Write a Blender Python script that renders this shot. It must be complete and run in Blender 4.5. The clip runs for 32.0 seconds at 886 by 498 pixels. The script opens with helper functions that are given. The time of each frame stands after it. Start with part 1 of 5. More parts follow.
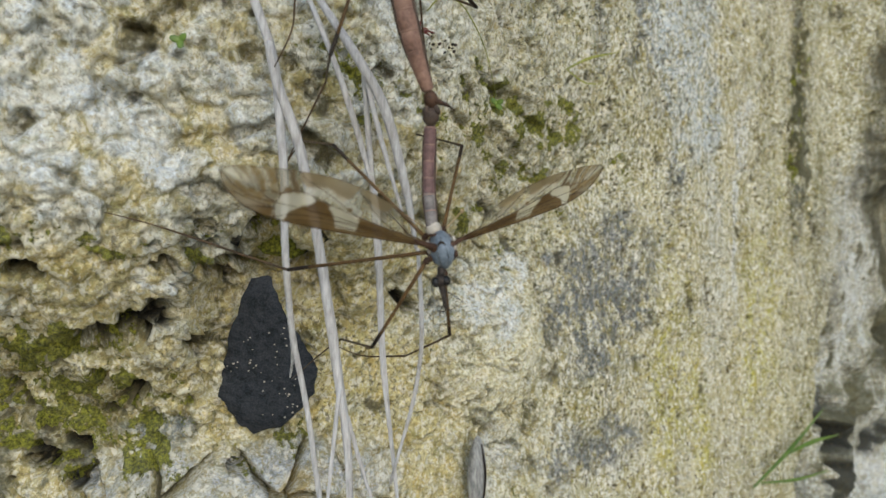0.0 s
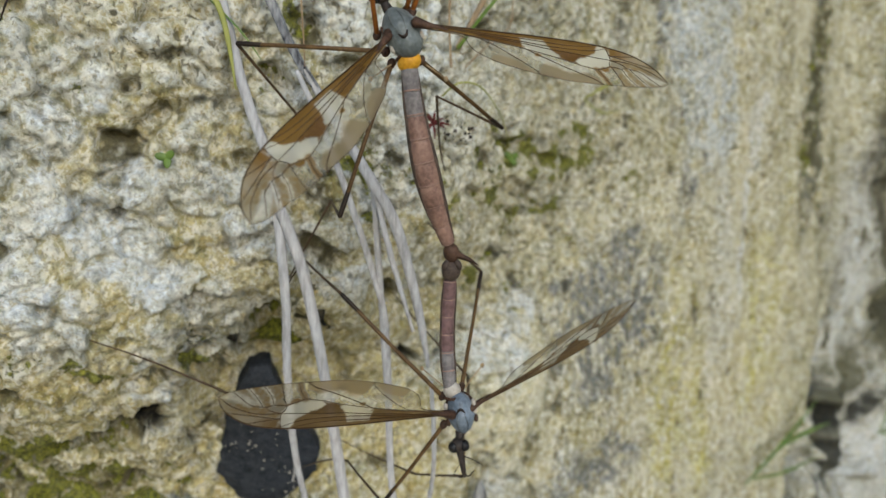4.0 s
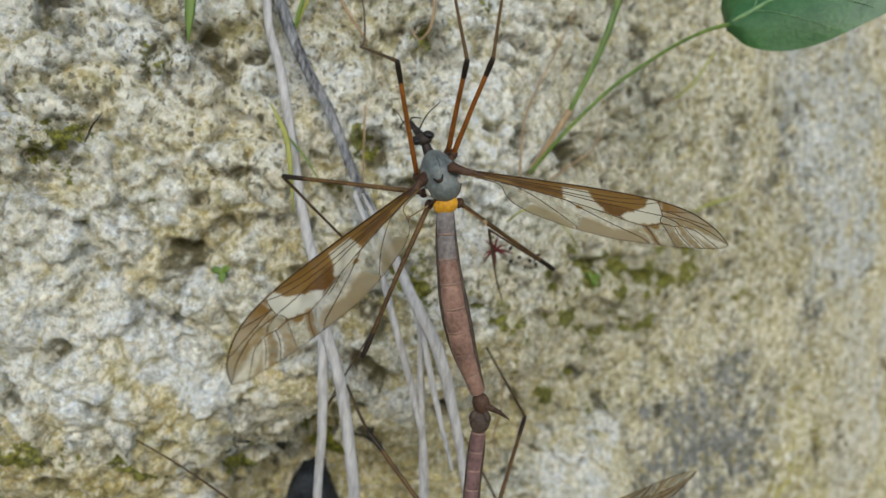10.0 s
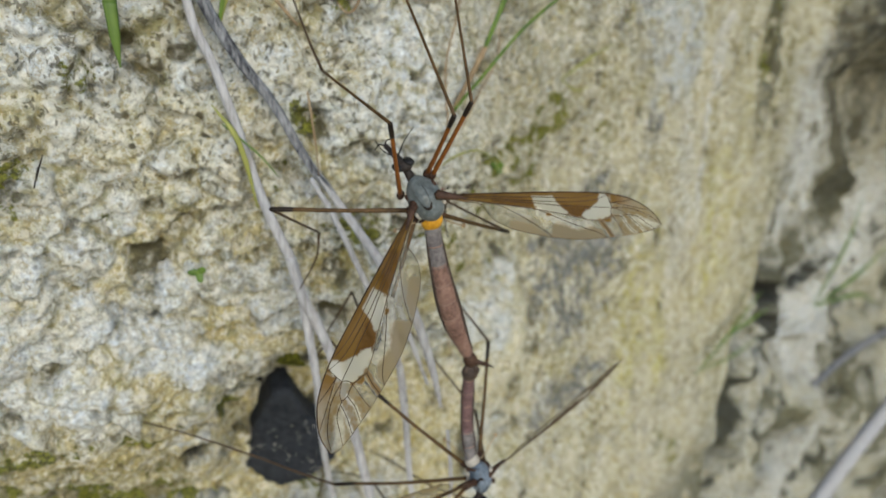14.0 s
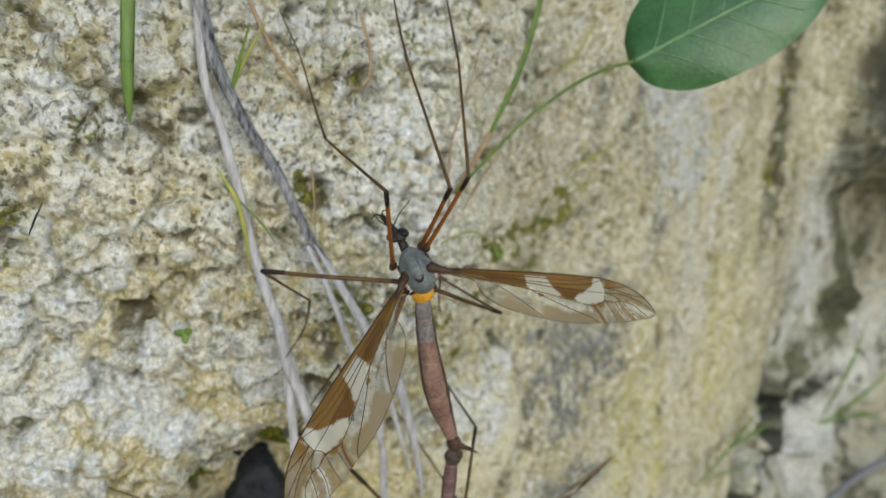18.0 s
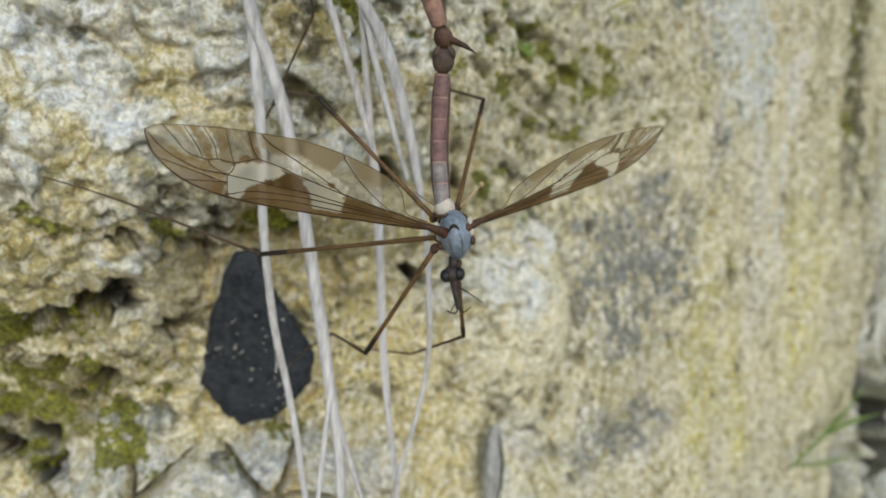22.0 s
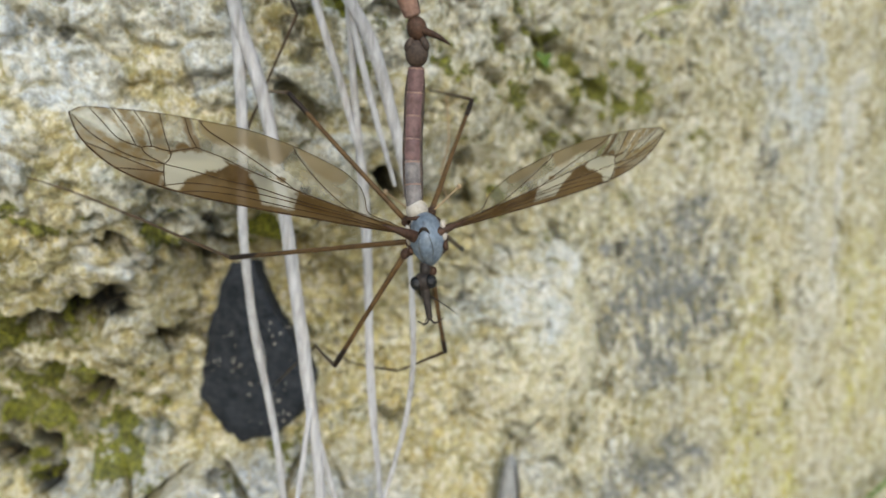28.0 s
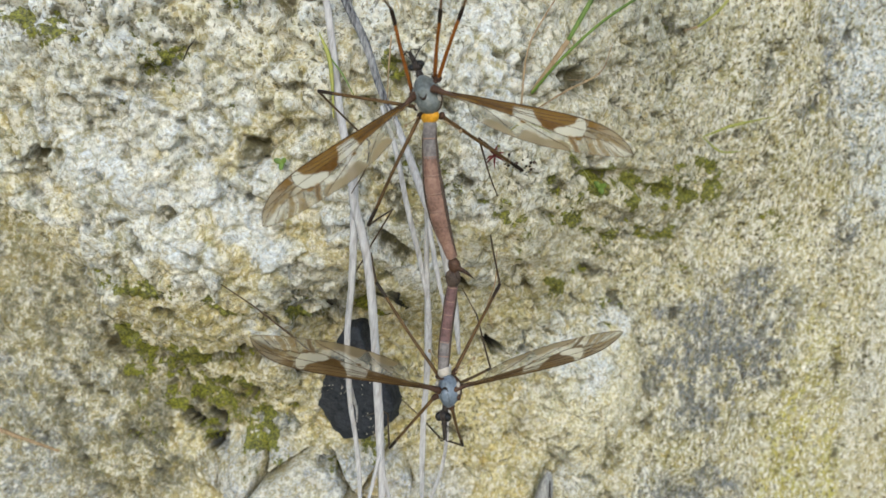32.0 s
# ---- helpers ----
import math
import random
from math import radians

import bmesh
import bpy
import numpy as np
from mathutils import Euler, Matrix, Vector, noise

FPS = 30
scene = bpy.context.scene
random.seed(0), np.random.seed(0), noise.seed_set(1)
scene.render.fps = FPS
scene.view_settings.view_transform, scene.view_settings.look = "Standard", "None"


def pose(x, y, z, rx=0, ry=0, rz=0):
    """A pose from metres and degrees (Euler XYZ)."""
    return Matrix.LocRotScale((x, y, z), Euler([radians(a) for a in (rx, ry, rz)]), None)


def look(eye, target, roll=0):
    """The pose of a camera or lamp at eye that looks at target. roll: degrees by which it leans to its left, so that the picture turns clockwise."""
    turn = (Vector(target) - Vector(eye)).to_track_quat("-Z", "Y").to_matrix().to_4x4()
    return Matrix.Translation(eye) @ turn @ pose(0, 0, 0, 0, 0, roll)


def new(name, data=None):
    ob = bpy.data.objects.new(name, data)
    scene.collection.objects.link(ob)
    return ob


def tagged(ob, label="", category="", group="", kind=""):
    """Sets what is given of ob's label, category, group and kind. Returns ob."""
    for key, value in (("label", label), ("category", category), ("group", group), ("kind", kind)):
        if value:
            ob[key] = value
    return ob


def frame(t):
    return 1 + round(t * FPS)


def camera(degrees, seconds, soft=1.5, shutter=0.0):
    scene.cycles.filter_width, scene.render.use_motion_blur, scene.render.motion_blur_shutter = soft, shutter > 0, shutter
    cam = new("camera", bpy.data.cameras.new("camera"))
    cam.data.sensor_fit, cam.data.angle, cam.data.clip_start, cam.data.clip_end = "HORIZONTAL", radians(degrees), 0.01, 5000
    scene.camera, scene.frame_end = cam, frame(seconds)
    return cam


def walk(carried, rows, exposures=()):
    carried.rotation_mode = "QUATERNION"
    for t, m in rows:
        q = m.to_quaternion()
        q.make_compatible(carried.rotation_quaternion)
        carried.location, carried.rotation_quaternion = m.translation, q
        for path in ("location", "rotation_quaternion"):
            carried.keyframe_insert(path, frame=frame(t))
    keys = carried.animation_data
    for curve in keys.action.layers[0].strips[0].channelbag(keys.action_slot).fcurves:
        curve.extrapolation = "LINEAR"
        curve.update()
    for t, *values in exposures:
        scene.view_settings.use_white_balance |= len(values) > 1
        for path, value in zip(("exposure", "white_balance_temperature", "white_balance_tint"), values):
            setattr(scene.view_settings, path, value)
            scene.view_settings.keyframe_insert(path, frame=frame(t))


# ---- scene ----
cam = camera(66.0, 32.0)
cam.data.dof.use_dof = True
cam.data.dof.aperture_fstop = 34.0
METRES, EYE, TILT, LEAN, TURN = 0.28, 0.5, 0.0, 0.0, 0.0
ROWS = [
    (0.0, 0.0, 0.0, 0.0, 0.0, 0.0, -0.0),
    (0.5, 0.008, 0.0069, -0.0008, -0.13, 0.16, 0.14),
    (1.0, 0.0025, 0.0031, -0.0057, -0.24, 0.1, -0.01),
    (1.5, -0.004, 0.0055, -0.0037, -0.24, 0.01, -0.18),
    (2.0, 0.002, 0.0094, 0.0167, -0.37, -0.05, 0.22),
    (2.5, 0.0009, 0.0134, 0.0413, -0.53, -1.58, 0.04),
    (4.5, -0.0153, 0.0429, 0.1254, -0.67, -6.7, -1.21),
    (5.0, -0.0126, 0.0461, 0.144, -0.26, -6.07, -1.87),
    (5.5, -0.0113, 0.0381, 0.1475, 2.06, -4.68, -3.03),
    (6.0, -0.0036, 0.037, 0.1554, 4.43, -3.67, -3.8),
    (6.5, 0.0003, 0.0382, 0.1561, 6.05, -2.92, -4.5),
    (7.0, 0.0187, 0.0455, 0.1482, 7.66, -2.64, -4.92),
    (7.5, 0.0165, 0.0491, 0.1516, 8.33, -2.36, -5.18),
    (8.0, 0.019, 0.0471, 0.1402, 8.71, -2.01, -5.4),
    (8.5, 0.0263, 0.0476, 0.1402, 9.04, -1.47, -5.54),
    (9.0, 0.0251, 0.0501, 0.1306, 9.42, -1.18, -5.69),
    (9.5, 0.0193, 0.0482, 0.1308, 9.66, -0.97, -5.66),
    (10.0, 0.0208, 0.0544, 0.1326, 9.99, -0.58, -4.94),
    (10.5, 0.0191, 0.0544, 0.1404, 8.61, -2.16, -4.03),
    (11.0, 0.0078, 0.0511, 0.1697, 3.62, -8.11, -1.81),
    (11.5, -0.0077, 0.0527, 0.1963, 0.23, -11.77, 0.81),
    (12.0, -0.0324, 0.048, 0.2027, -2.31, -14.43, 1.76),
    (12.5, -0.042, 0.037, 0.2199, -3.51, -16.39, 1.71),
    (13.0, -0.046, 0.0329, 0.2234, -4.73, -18.16, 1.23),
    (13.5, -0.0423, 0.0305, 0.2282, -4.85, -18.96, 1.21),
    (15.5, -0.04, 0.0283, 0.2294, -5.0, -18.84, 0.02),
    (16.0, -0.0416, 0.0315, 0.2166, -4.95, -18.62, -0.25),
    (16.5, -0.042, 0.0265, 0.2267, -4.2, -17.24, -0.31),
    (17.0, -0.0431, 0.0241, 0.221, -3.82, -16.12, -0.95),
    (17.5, -0.0406, 0.0316, 0.2222, -3.49, -14.12, -1.6),
    (18.0, -0.0351, 0.0295, 0.2208, -3.45, -11.22, -2.53),
    (18.5, -0.0253, 0.0324, 0.2015, -1.32, -8.3, -4.22),
    (19.0, -0.0151, 0.0374, 0.1768, 1.68, -5.74, -4.35),
    (19.5, -0.0222, 0.0437, 0.1336, 0.11, -7.99, -2.17),
    (20.0, -0.0082, 0.0519, 0.1022, -0.07, -5.68, -2.97),
    (20.5, -0.0053, 0.05, 0.068, -0.22, -5.32, -1.54),
    (21.0, 0.0009, 0.0583, 0.0443, 0.08, -5.21, -1.15),
    (21.5, -0.0003, 0.0584, 0.0298, 1.42, -5.11, -1.29),
    (22.0, 0.0026, 0.0719, 0.0119, 1.73, -3.99, -0.94),
    (22.5, 0.0036, 0.0815, 0.0038, 1.64, -2.65, -0.6),
    (23.0, 0.0075, 0.0882, 0.0124, 1.42, -1.89, -0.44),
    (23.5, -0.0011, 0.0959, 0.001, 1.39, -1.12, -0.91),
    (24.0, 0.0056, 0.1014, 0.0015, 1.64, -0.52, -1.01),
    (24.5, 0.0045, 0.1004, 0.0056, 2.57, 0.02, -1.37),
    (25.0, 0.0112, 0.107, 0.0035, 4.7, 0.3, -1.79),
    (25.5, 0.0178, 0.101, 0.0002, 5.74, 0.33, -1.92),
    (27.5, 0.0372, 0.0943, 0.0073, 6.2, -1.29, -1.84),
    (28.0, 0.031, 0.0918, 0.0035, 6.33, -1.73, -1.9),
    (28.5, 0.031, 0.0841, -0.0079, 6.47, -2.36, -2.09),
    (29.0, 0.0321, 0.0835, -0.0003, 6.69, -2.63, -2.19),
    (29.5, 0.0435, 0.0828, 0.0209, 6.93, -2.71, -2.82),
    (30.0, 0.051, 0.0582, 0.0301, 12.67, -3.79, -4.9),
    (30.5, 0.0771, 0.025, 0.0718, 14.85, -7.61, -5.76),
    (31.0, 0.0875, -0.0109, 0.1198, 16.88, -8.09, -6.62),
    (31.5, 0.0933, -0.0222, 0.1351, 17.74, -8.33, -7.11),
    (32.0, 0.0951, -0.025, 0.1331, 18.43, -8.63, -7.41),
]
walk(cam, [(t, pose(0, 0, EYE, TILT, LEAN, TURN) @ pose(METRES * x, METRES * y, METRES * z, 90 + pitch, roll, yaw)) for t, x, y, z, yaw, pitch, roll in ROWS],
     [(0.0, 0.12), (6.0, 0.08), (13.0, 0.08), (18.0, 0.1), (23.0, 0.36), (28.0, 0.42), (32.0, 0.4)])
# the lens refocuses from the rock to the flies and back: seconds, metres
FOCUS = ((0.0, 0.130), (1.4, 0.127), (2.0, 0.092), (2.5, 0.085), (3.5, 0.076), (5.0, 0.071), (10.5, 0.069), (12.0, 0.067), (13.5, 0.067), (18.0, 0.068), (19.5, 0.068), (21.0, 0.066), (22.5, 0.060), (25.0, 0.055), (28.0, 0.057), (29.6, 0.060), (31.0, 0.085), (31.5, 0.112), (32.0, 0.118))
focus = new("focus_point")
focus.empty_display_size = 0.002
cam.data.dof.focus_object = focus

# ---- world, sun ----
SUN_EL, SUN_AZ = 22.0, 163.0
world = bpy.data.worlds.new("sky")
scene.world = world
world.use_nodes = True
wn = world.node_tree
sky = wn.nodes.new("ShaderNodeTexSky")
sky.sky_type, sky.sun_disc = "NISHITA", False
sky.sun_elevation, sky.sun_rotation = radians(SUN_EL), radians(SUN_AZ)
sky.air_density, sky.dust_density = 1.0, 1.0
wn.nodes["Background"].inputs["Strength"].default_value = 0.2
wn.links.new(sky.outputs["Color"], wn.nodes["Background"].inputs["Color"])
sun = new("sun", bpy.data.lights.new("sun", "SUN"))
sun.data.energy, sun.data.angle, sun.data.color = 1.5, radians(45), (0.86, 0.97, 1.0)
_d = Vector((math.sin(radians(SUN_AZ)) * math.cos(radians(SUN_EL)), math.cos(radians(SUN_AZ)) * math.cos(radians(SUN_EL)), math.sin(radians(SUN_EL))))
sun.matrix_world = look(_d * 3 + Vector((0, 0, 1)), (0, 0, 1))


# ---- materials ----
def material(name, rough=0.6, metallic=0.0, spec=0.4):
    m = bpy.data.materials.new(name)
    m.use_nodes = True
    b = m.node_tree.nodes["Principled BSDF"]
    b.inputs["Roughness"].default_value = rough
    b.inputs["Metallic"].default_value = metallic
    b.inputs["Specular IOR Level"].default_value = spec
    return m, m.node_tree, b


def node(nt, kind, **values):
    n = nt.nodes.new(kind)
    for k, v in values.items():
        if k in n.inputs:
            n.inputs[k].default_value = v
    return n


def grained(name, dark, light, scale, rough=0.6, spec=0.15, bump=0.0, stretch=(1, 1, 1), fine=5.0):
    """Two-scale noise between two colours, with a fine relief. scale: cells a metre."""
    m, nt, b = material(name, rough, 0.0, spec)
    tc = node(nt, "ShaderNodeTexCoord")
    mp = node(nt, "ShaderNodeMapping", Scale=stretch)
    nt.links.new(tc.outputs["Object"], mp.inputs["Vector"])
    n1 = node(nt, "ShaderNodeTexNoise", Scale=scale, Detail=4.0, Roughness=0.65)
    n2 = node(nt, "ShaderNodeTexNoise", Scale=scale * fine, Detail=3.0)
    for n in (n1, n2):
        nt.links.new(mp.outputs["Vector"], n.inputs["Vector"])
    mix = node(nt, "ShaderNodeMix")
    mix.data_type = "FLOAT"
    mix.inputs[0].default_value = 0.4
    nt.links.new(n1.outputs["Fac"], mix.inputs[2])
    nt.links.new(n2.outputs["Fac"], mix.inputs[3])
    ramp = node(nt, "ShaderNodeValToRGB")
    ramp.color_ramp.elements[0].position, ramp.color_ramp.elements[1].position = 0.36, 0.64
    ramp.color_ramp.elements[0].color, ramp.color_ramp.elements[1].color = (*dark, 1), (*light, 1)
    nt.links.new(mix.outputs[0], ramp.inputs["Fac"])
    nt.links.new(ramp.outputs["Color"], b.inputs["Base Color"])
    if bump:
        bp = node(nt, "ShaderNodeBump", Strength=bump, Distance=0.0003)
        nt.links.new(n2.outputs["Fac"], bp.inputs["Height"])
        nt.links.new(bp.outputs["Normal"], b.inputs["Normal"])
    return m


def toned(name, rough, spec, bump, distance):
    """Colour from the mesh's mineral tones, broken up by sand, chips, thin crevices and moss tufts.
    The mesh's zones say how gritty (r), mossy (g) and chalky (b) the rock is."""
    m, nt, b = material(name, rough, 0.0, spec)
    at = node(nt, "ShaderNodeAttribute")
    at.attribute_name = "tone"
    za = node(nt, "ShaderNodeAttribute")
    za.attribute_name = "zone"
    zone = node(nt, "ShaderNodeSeparateColor")
    nt.links.new(za.outputs["Color"], zone.inputs["Color"])
    grit, mossy, chalky = zone.outputs["Red"], zone.outputs["Green"], zone.outputs["Blue"]
    tc = node(nt, "ShaderNodeTexCoord")

    def cloud(scale, detail, roughness, shift, distort=0.0, tall=1.0):
        mp = node(nt, "ShaderNodeMapping", Location=(shift, shift * 0.7, -shift), Scale=(1, 1, tall))
        nt.links.new(tc.outputs["Object"], mp.inputs["Vector"])
        n = node(nt, "ShaderNodeTexNoise", Scale=scale, Detail=detail, Roughness=roughness, Distortion=distort)
        nt.links.new(mp.outputs["Vector"], n.inputs["Vector"])
        return n.outputs["Fac"]

    def ranged(src, lo, hi, a, c):
        r = node(nt, "ShaderNodeMapRange")
        r.inputs["From Min"].default_value, r.inputs["From Max"].default_value = lo, hi
        r.inputs["To Min"].default_value, r.inputs["To Max"].default_value = a, c
        nt.links.new(src, r.inputs["Value"])
        return r.outputs["Result"]

    def maths(op, p, q):
        n = node(nt, "ShaderNodeMath")
        n.operation = op
        for k, v in enumerate((p, q)):
            if isinstance(v, float):
                n.inputs[k].default_value = v
            else:
                nt.links.new(v, n.inputs[k])
        return n.outputs[0]

    def blend(base, fac, colour, how="MIX"):
        n = node(nt, "ShaderNodeMix")
        n.data_type, n.blend_type = "RGBA", how
        nt.links.new(fac, n.inputs[0])
        nt.links.new(base, n.inputs[6])
        if isinstance(colour, tuple):
            n.inputs[7].default_value = (*colour, 1)
        else:
            nt.links.new(colour, n.inputs[7])
        return n.outputs[2]

    def pocks(scale, shift, size, share):
        """Small ragged holes, in a share of the cells."""
        mp = node(nt, "ShaderNodeMapping", Location=(shift, -shift, shift * 0.5))
        wide = node(nt, "ShaderNodeTexNoise", Scale=scale * 2.5, Detail=3.0)
        off = node(nt, "ShaderNodeVectorMath")
        off.operation = "MULTIPLY_ADD"
        off.inputs[1].default_value = (0.5 / scale,) * 3
        nt.links.new(tc.outputs["Object"], wide.inputs["Vector"])
        nt.links.new(wide.outputs["Color"], off.inputs[0])
        nt.links.new(tc.outputs["Object"], off.inputs[2])
        nt.links.new(off.outputs[0], mp.inputs["Vector"])
        vo = node(nt, "ShaderNodeTexVoronoi", Scale=scale)
        nt.links.new(mp.outputs["Vector"], vo.inputs["Vector"])
        pick = node(nt, "ShaderNodeSeparateColor")
        nt.links.new(vo.outputs["Color"], pick.inputs["Color"])
        return maths("MULTIPLY", ranged(vo.outputs["Distance"], size * 0.55, size, 1.0, 0.0), ranged(pick.outputs["Red"], 1 - share, 1 - share + 0.05, 0.0, 1.0))

    side = za.outputs["Alpha"]
    sand = cloud(1300.0, 6.0, 0.75, 0.0)
    flake = cloud(420.0, 6.0, 0.68, 0.31, 0.6)
    ochre = cloud(260.0, 8.0, 0.7, 0.73, 0.4)
    where = cloud(95.0, 3.0, 0.55, 3.4)
    tuft = cloud(700.0, 5.0, 0.7, 4.2)
    lum = node(nt, "ShaderNodeRGBToBW")
    nt.links.new(at.outputs["Color"], lum.inputs[0])
    light = ranged(lum.outputs[0], 0.10, 0.34, 0.0, 1.0)
    # stained and chalky patches
    col = at.outputs["Color"]
    col = blend(col, maths("MULTIPLY", ranged(ochre, 0.50, 0.60, 0.0, 0.75), ranged(chalky, 0.0, 1.0, 1.0, 0.5)), (0.93, 0.82, 0.55), "MULTIPLY")
    col = blend(col, maths("MULTIPLY", ranged(flake, 0.535, 0.565, 0.0, 0.5), light), (0.74, 0.72, 0.64))
    # low parts of the relief are also darkened in colour, as shade
    col = blend(col, maths("MULTIPLY", ranged(flake, 0.46, 0.41, 0.0, 0.6), ranged(chalky, 0.0, 1.0, 1.0, 0.6)), (0.70, 0.64, 0.47), "MULTIPLY")
    shade = ranged(sand, 0.37, 0.63, 0.50, 1.00)
    mul = node(nt, "ShaderNodeVectorMath")
    mul.operation = "SCALE"
    nt.links.new(col, mul.inputs[0])
    nt.links.new(shade, mul.inputs["Scale"])
    col = mul.outputs[0]
    # flecks of olive film, pale grains, dark lichen dots and small holes
    patchy = ranged(where, 0.40, 0.58, 0.35, 1.0)
    film = maths("MULTIPLY", ranged(cloud(560.0, 4.0, 0.62, 6.0, 0.7, 0.7), 0.535, 0.560, 0.0, 0.8), maths("MULTIPLY", maths("MULTIPLY", patchy, light), ranged(side, 0.0, 1.0, 0.40, 1.0)))
    col = blend(col, film, (0.20, 0.175, 0.050))
    # ochre-olive flecks put the contrast of fine shade into the colour
    ochre_fleck = maths("MULTIPLY", ranged(cloud(1300.0, 3.0, 0.6, 9.4, 0.4), 0.565, 0.585, 0.0, 0.7), maths("MULTIPLY", light, ranged(chalky, 0.0, 1.0, 1.0, 0.65)))
    col = blend(col, ochre_fleck, (0.30, 0.235, 0.095))
    pale = maths("MULTIPLY", ranged(cloud(760.0, 3.0, 0.6, 8.3, 0.5, 0.75), 0.55, 0.57, 0.0, 0.8), maths("MULTIPLY", light, ranged(side, 0.0, 1.0, 0.6, 0.85)))
    col = blend(col, pale, (0.66, 0.645, 0.575))
    dot = maths("MULTIPLY", ranged(cloud(980.0, 2.0, 0.55, 7.1, 0.35, 0.8), 0.595, 0.615, 0.0, 0.9), maths("MULTIPLY", grit, ranged(side, 0.0, 1.0, 0.75, 1.0)))
    # the small holes get their shade as dark brown colour
    hole = maths("MULTIPLY", maths("MAXIMUM", pocks(230.0, 1.9, 0.28, 0.13), pocks(480.0, 2.7, 0.34, 0.22)), maths("MULTIPLY", grit, patchy))
    dark = maths("MINIMUM", maths("MAXIMUM", hole, dot), 0.92)
    col = blend(col, dark, (0.075, 0.062, 0.034))
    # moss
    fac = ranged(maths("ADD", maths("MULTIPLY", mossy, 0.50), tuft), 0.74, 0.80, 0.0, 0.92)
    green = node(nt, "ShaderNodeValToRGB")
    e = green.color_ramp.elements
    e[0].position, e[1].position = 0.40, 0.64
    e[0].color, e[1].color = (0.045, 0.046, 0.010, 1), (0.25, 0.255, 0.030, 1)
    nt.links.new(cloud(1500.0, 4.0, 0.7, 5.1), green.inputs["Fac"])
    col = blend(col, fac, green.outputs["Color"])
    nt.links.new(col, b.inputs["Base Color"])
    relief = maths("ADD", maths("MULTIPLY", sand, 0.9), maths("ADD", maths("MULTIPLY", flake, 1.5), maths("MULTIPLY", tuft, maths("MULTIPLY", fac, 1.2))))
    relief = maths("SUBTRACT", relief, dark)
    bp = node(nt, "ShaderNodeBump", Strength=bump, Distance=distance)
    nt.links.new(relief, bp.inputs["Height"])
    nt.links.new(bp.outputs["Normal"], b.inputs["Normal"])
    return m


def wing_film():
    """Thin wing membrane: light passes it tinted, and it shines a little."""
    m, nt, b = material("wing_film", 0.35, 0.0, 0.18)
    at = node(nt, "ShaderNodeAttribute")
    at.attribute_name = "tone"
    dens = node(nt, "ShaderNodeAttribute")
    dens.attribute_name = "cover"
    nt.links.new(at.outputs["Color"], b.inputs["Base Color"])
    glow = node(nt, "ShaderNodeBsdfTranslucent")
    nt.links.new(at.outputs["Color"], glow.inputs["Color"])
    both = node(nt, "ShaderNodeMixShader")
    both.inputs[0].default_value = 0.3
    nt.links.new(b.outputs[0], both.inputs[1])
    nt.links.new(glow.outputs[0], both.inputs[2])
    clear = node(nt, "ShaderNodeBsdfTransparent")
    tint = node(nt, "ShaderNodeMix")
    tint.data_type = "RGBA"
    tint.inputs[0].default_value = 0.85
    tint.inputs[6].default_value = (1, 1, 1, 1)
    nt.links.new(at.outputs["Color"], tint.inputs[7])
    nt.links.new(tint.outputs[2], clear.inputs["Color"])
    mx = node(nt, "ShaderNodeMixShader")
    nt.links.new(dens.outputs["Fac"], mx.inputs[0])
    nt.links.new(clear.outputs[0], mx.inputs[1])
    nt.links.new(both.outputs[0], mx.inputs[2])
    nt.links.new(mx.outputs[0], nt.nodes["Material Output"].inputs["Surface"])
    return m


M_ROCK = toned("limestone", 0.92, 0.2, 0.75, 0.0005)
M_SLATE = grained("slate", (0.010, 0.012, 0.015), (0.046, 0.051, 0.062), 500, 0.75, 0.12, 1.0, fine=5)
M_FILM = wing_film()
M_VEIN = grained("wing_vein", (0.022, 0.011, 0.004), (0.062, 0.032, 0.011), 900, 0.45)
M_ABD_U = grained("mauve_abdomen", (0.10, 0.055, 0.043), (0.245, 0.148, 0.115), 420, 0.5, 0.2, 0.3)
M_ABD_L = grained("brown_abdomen", (0.075, 0.043, 0.043), (0.17, 0.10, 0.097), 420, 0.5, 0.2, 0.3)
M_ABD_GREY = grained("grey_abdomen", (0.09, 0.08, 0.08), (0.20, 0.18, 0.175), 500, 0.55, 0.2, 0.2)
M_RING = grained("pale_ring", (0.15, 0.092, 0.075), (0.27, 0.175, 0.14), 900, 0.5)
M_SIDE = grained("dark_side", (0.03, 0.022, 0.018), (0.085, 0.06, 0.047), 700, 0.6)
M_THORAX = grained("slate_blue_thorax", (0.055, 0.064, 0.064), (0.15, 0.168, 0.168), 420, 0.42, 0.3, 0.3)
M_THORAX_L = grained("blue_grey_thorax", (0.065, 0.08, 0.10), (0.17, 0.21, 0.26), 420, 0.42, 0.3, 0.3)
M_STRIPE = grained("thorax_line", (0.05, 0.052, 0.05), (0.11, 0.115, 0.11), 600, 0.5)
M_PLEURA = grained("pleura", (0.018, 0.010, 0.007), (0.085, 0.046, 0.030), 600, 0.55)
M_YELLOW = grained("yellow_scutellum", (0.33, 0.155, 0.012), (0.58, 0.30, 0.028), 500, 0.45)
M_CREAM = grained("cream_scutellum", (0.26, 0.235, 0.20), (0.44, 0.40, 0.35), 500, 0.5)
M_HEAD = grained("dark_head", (0.012, 0.010, 0.009), (0.045, 0.035, 0.030), 700, 0.5)
M_EYE = grained("black_eye", (0.004, 0.004, 0.005), (0.012, 0.011, 0.011), 4000, 0.25, 0.3, 0.3)
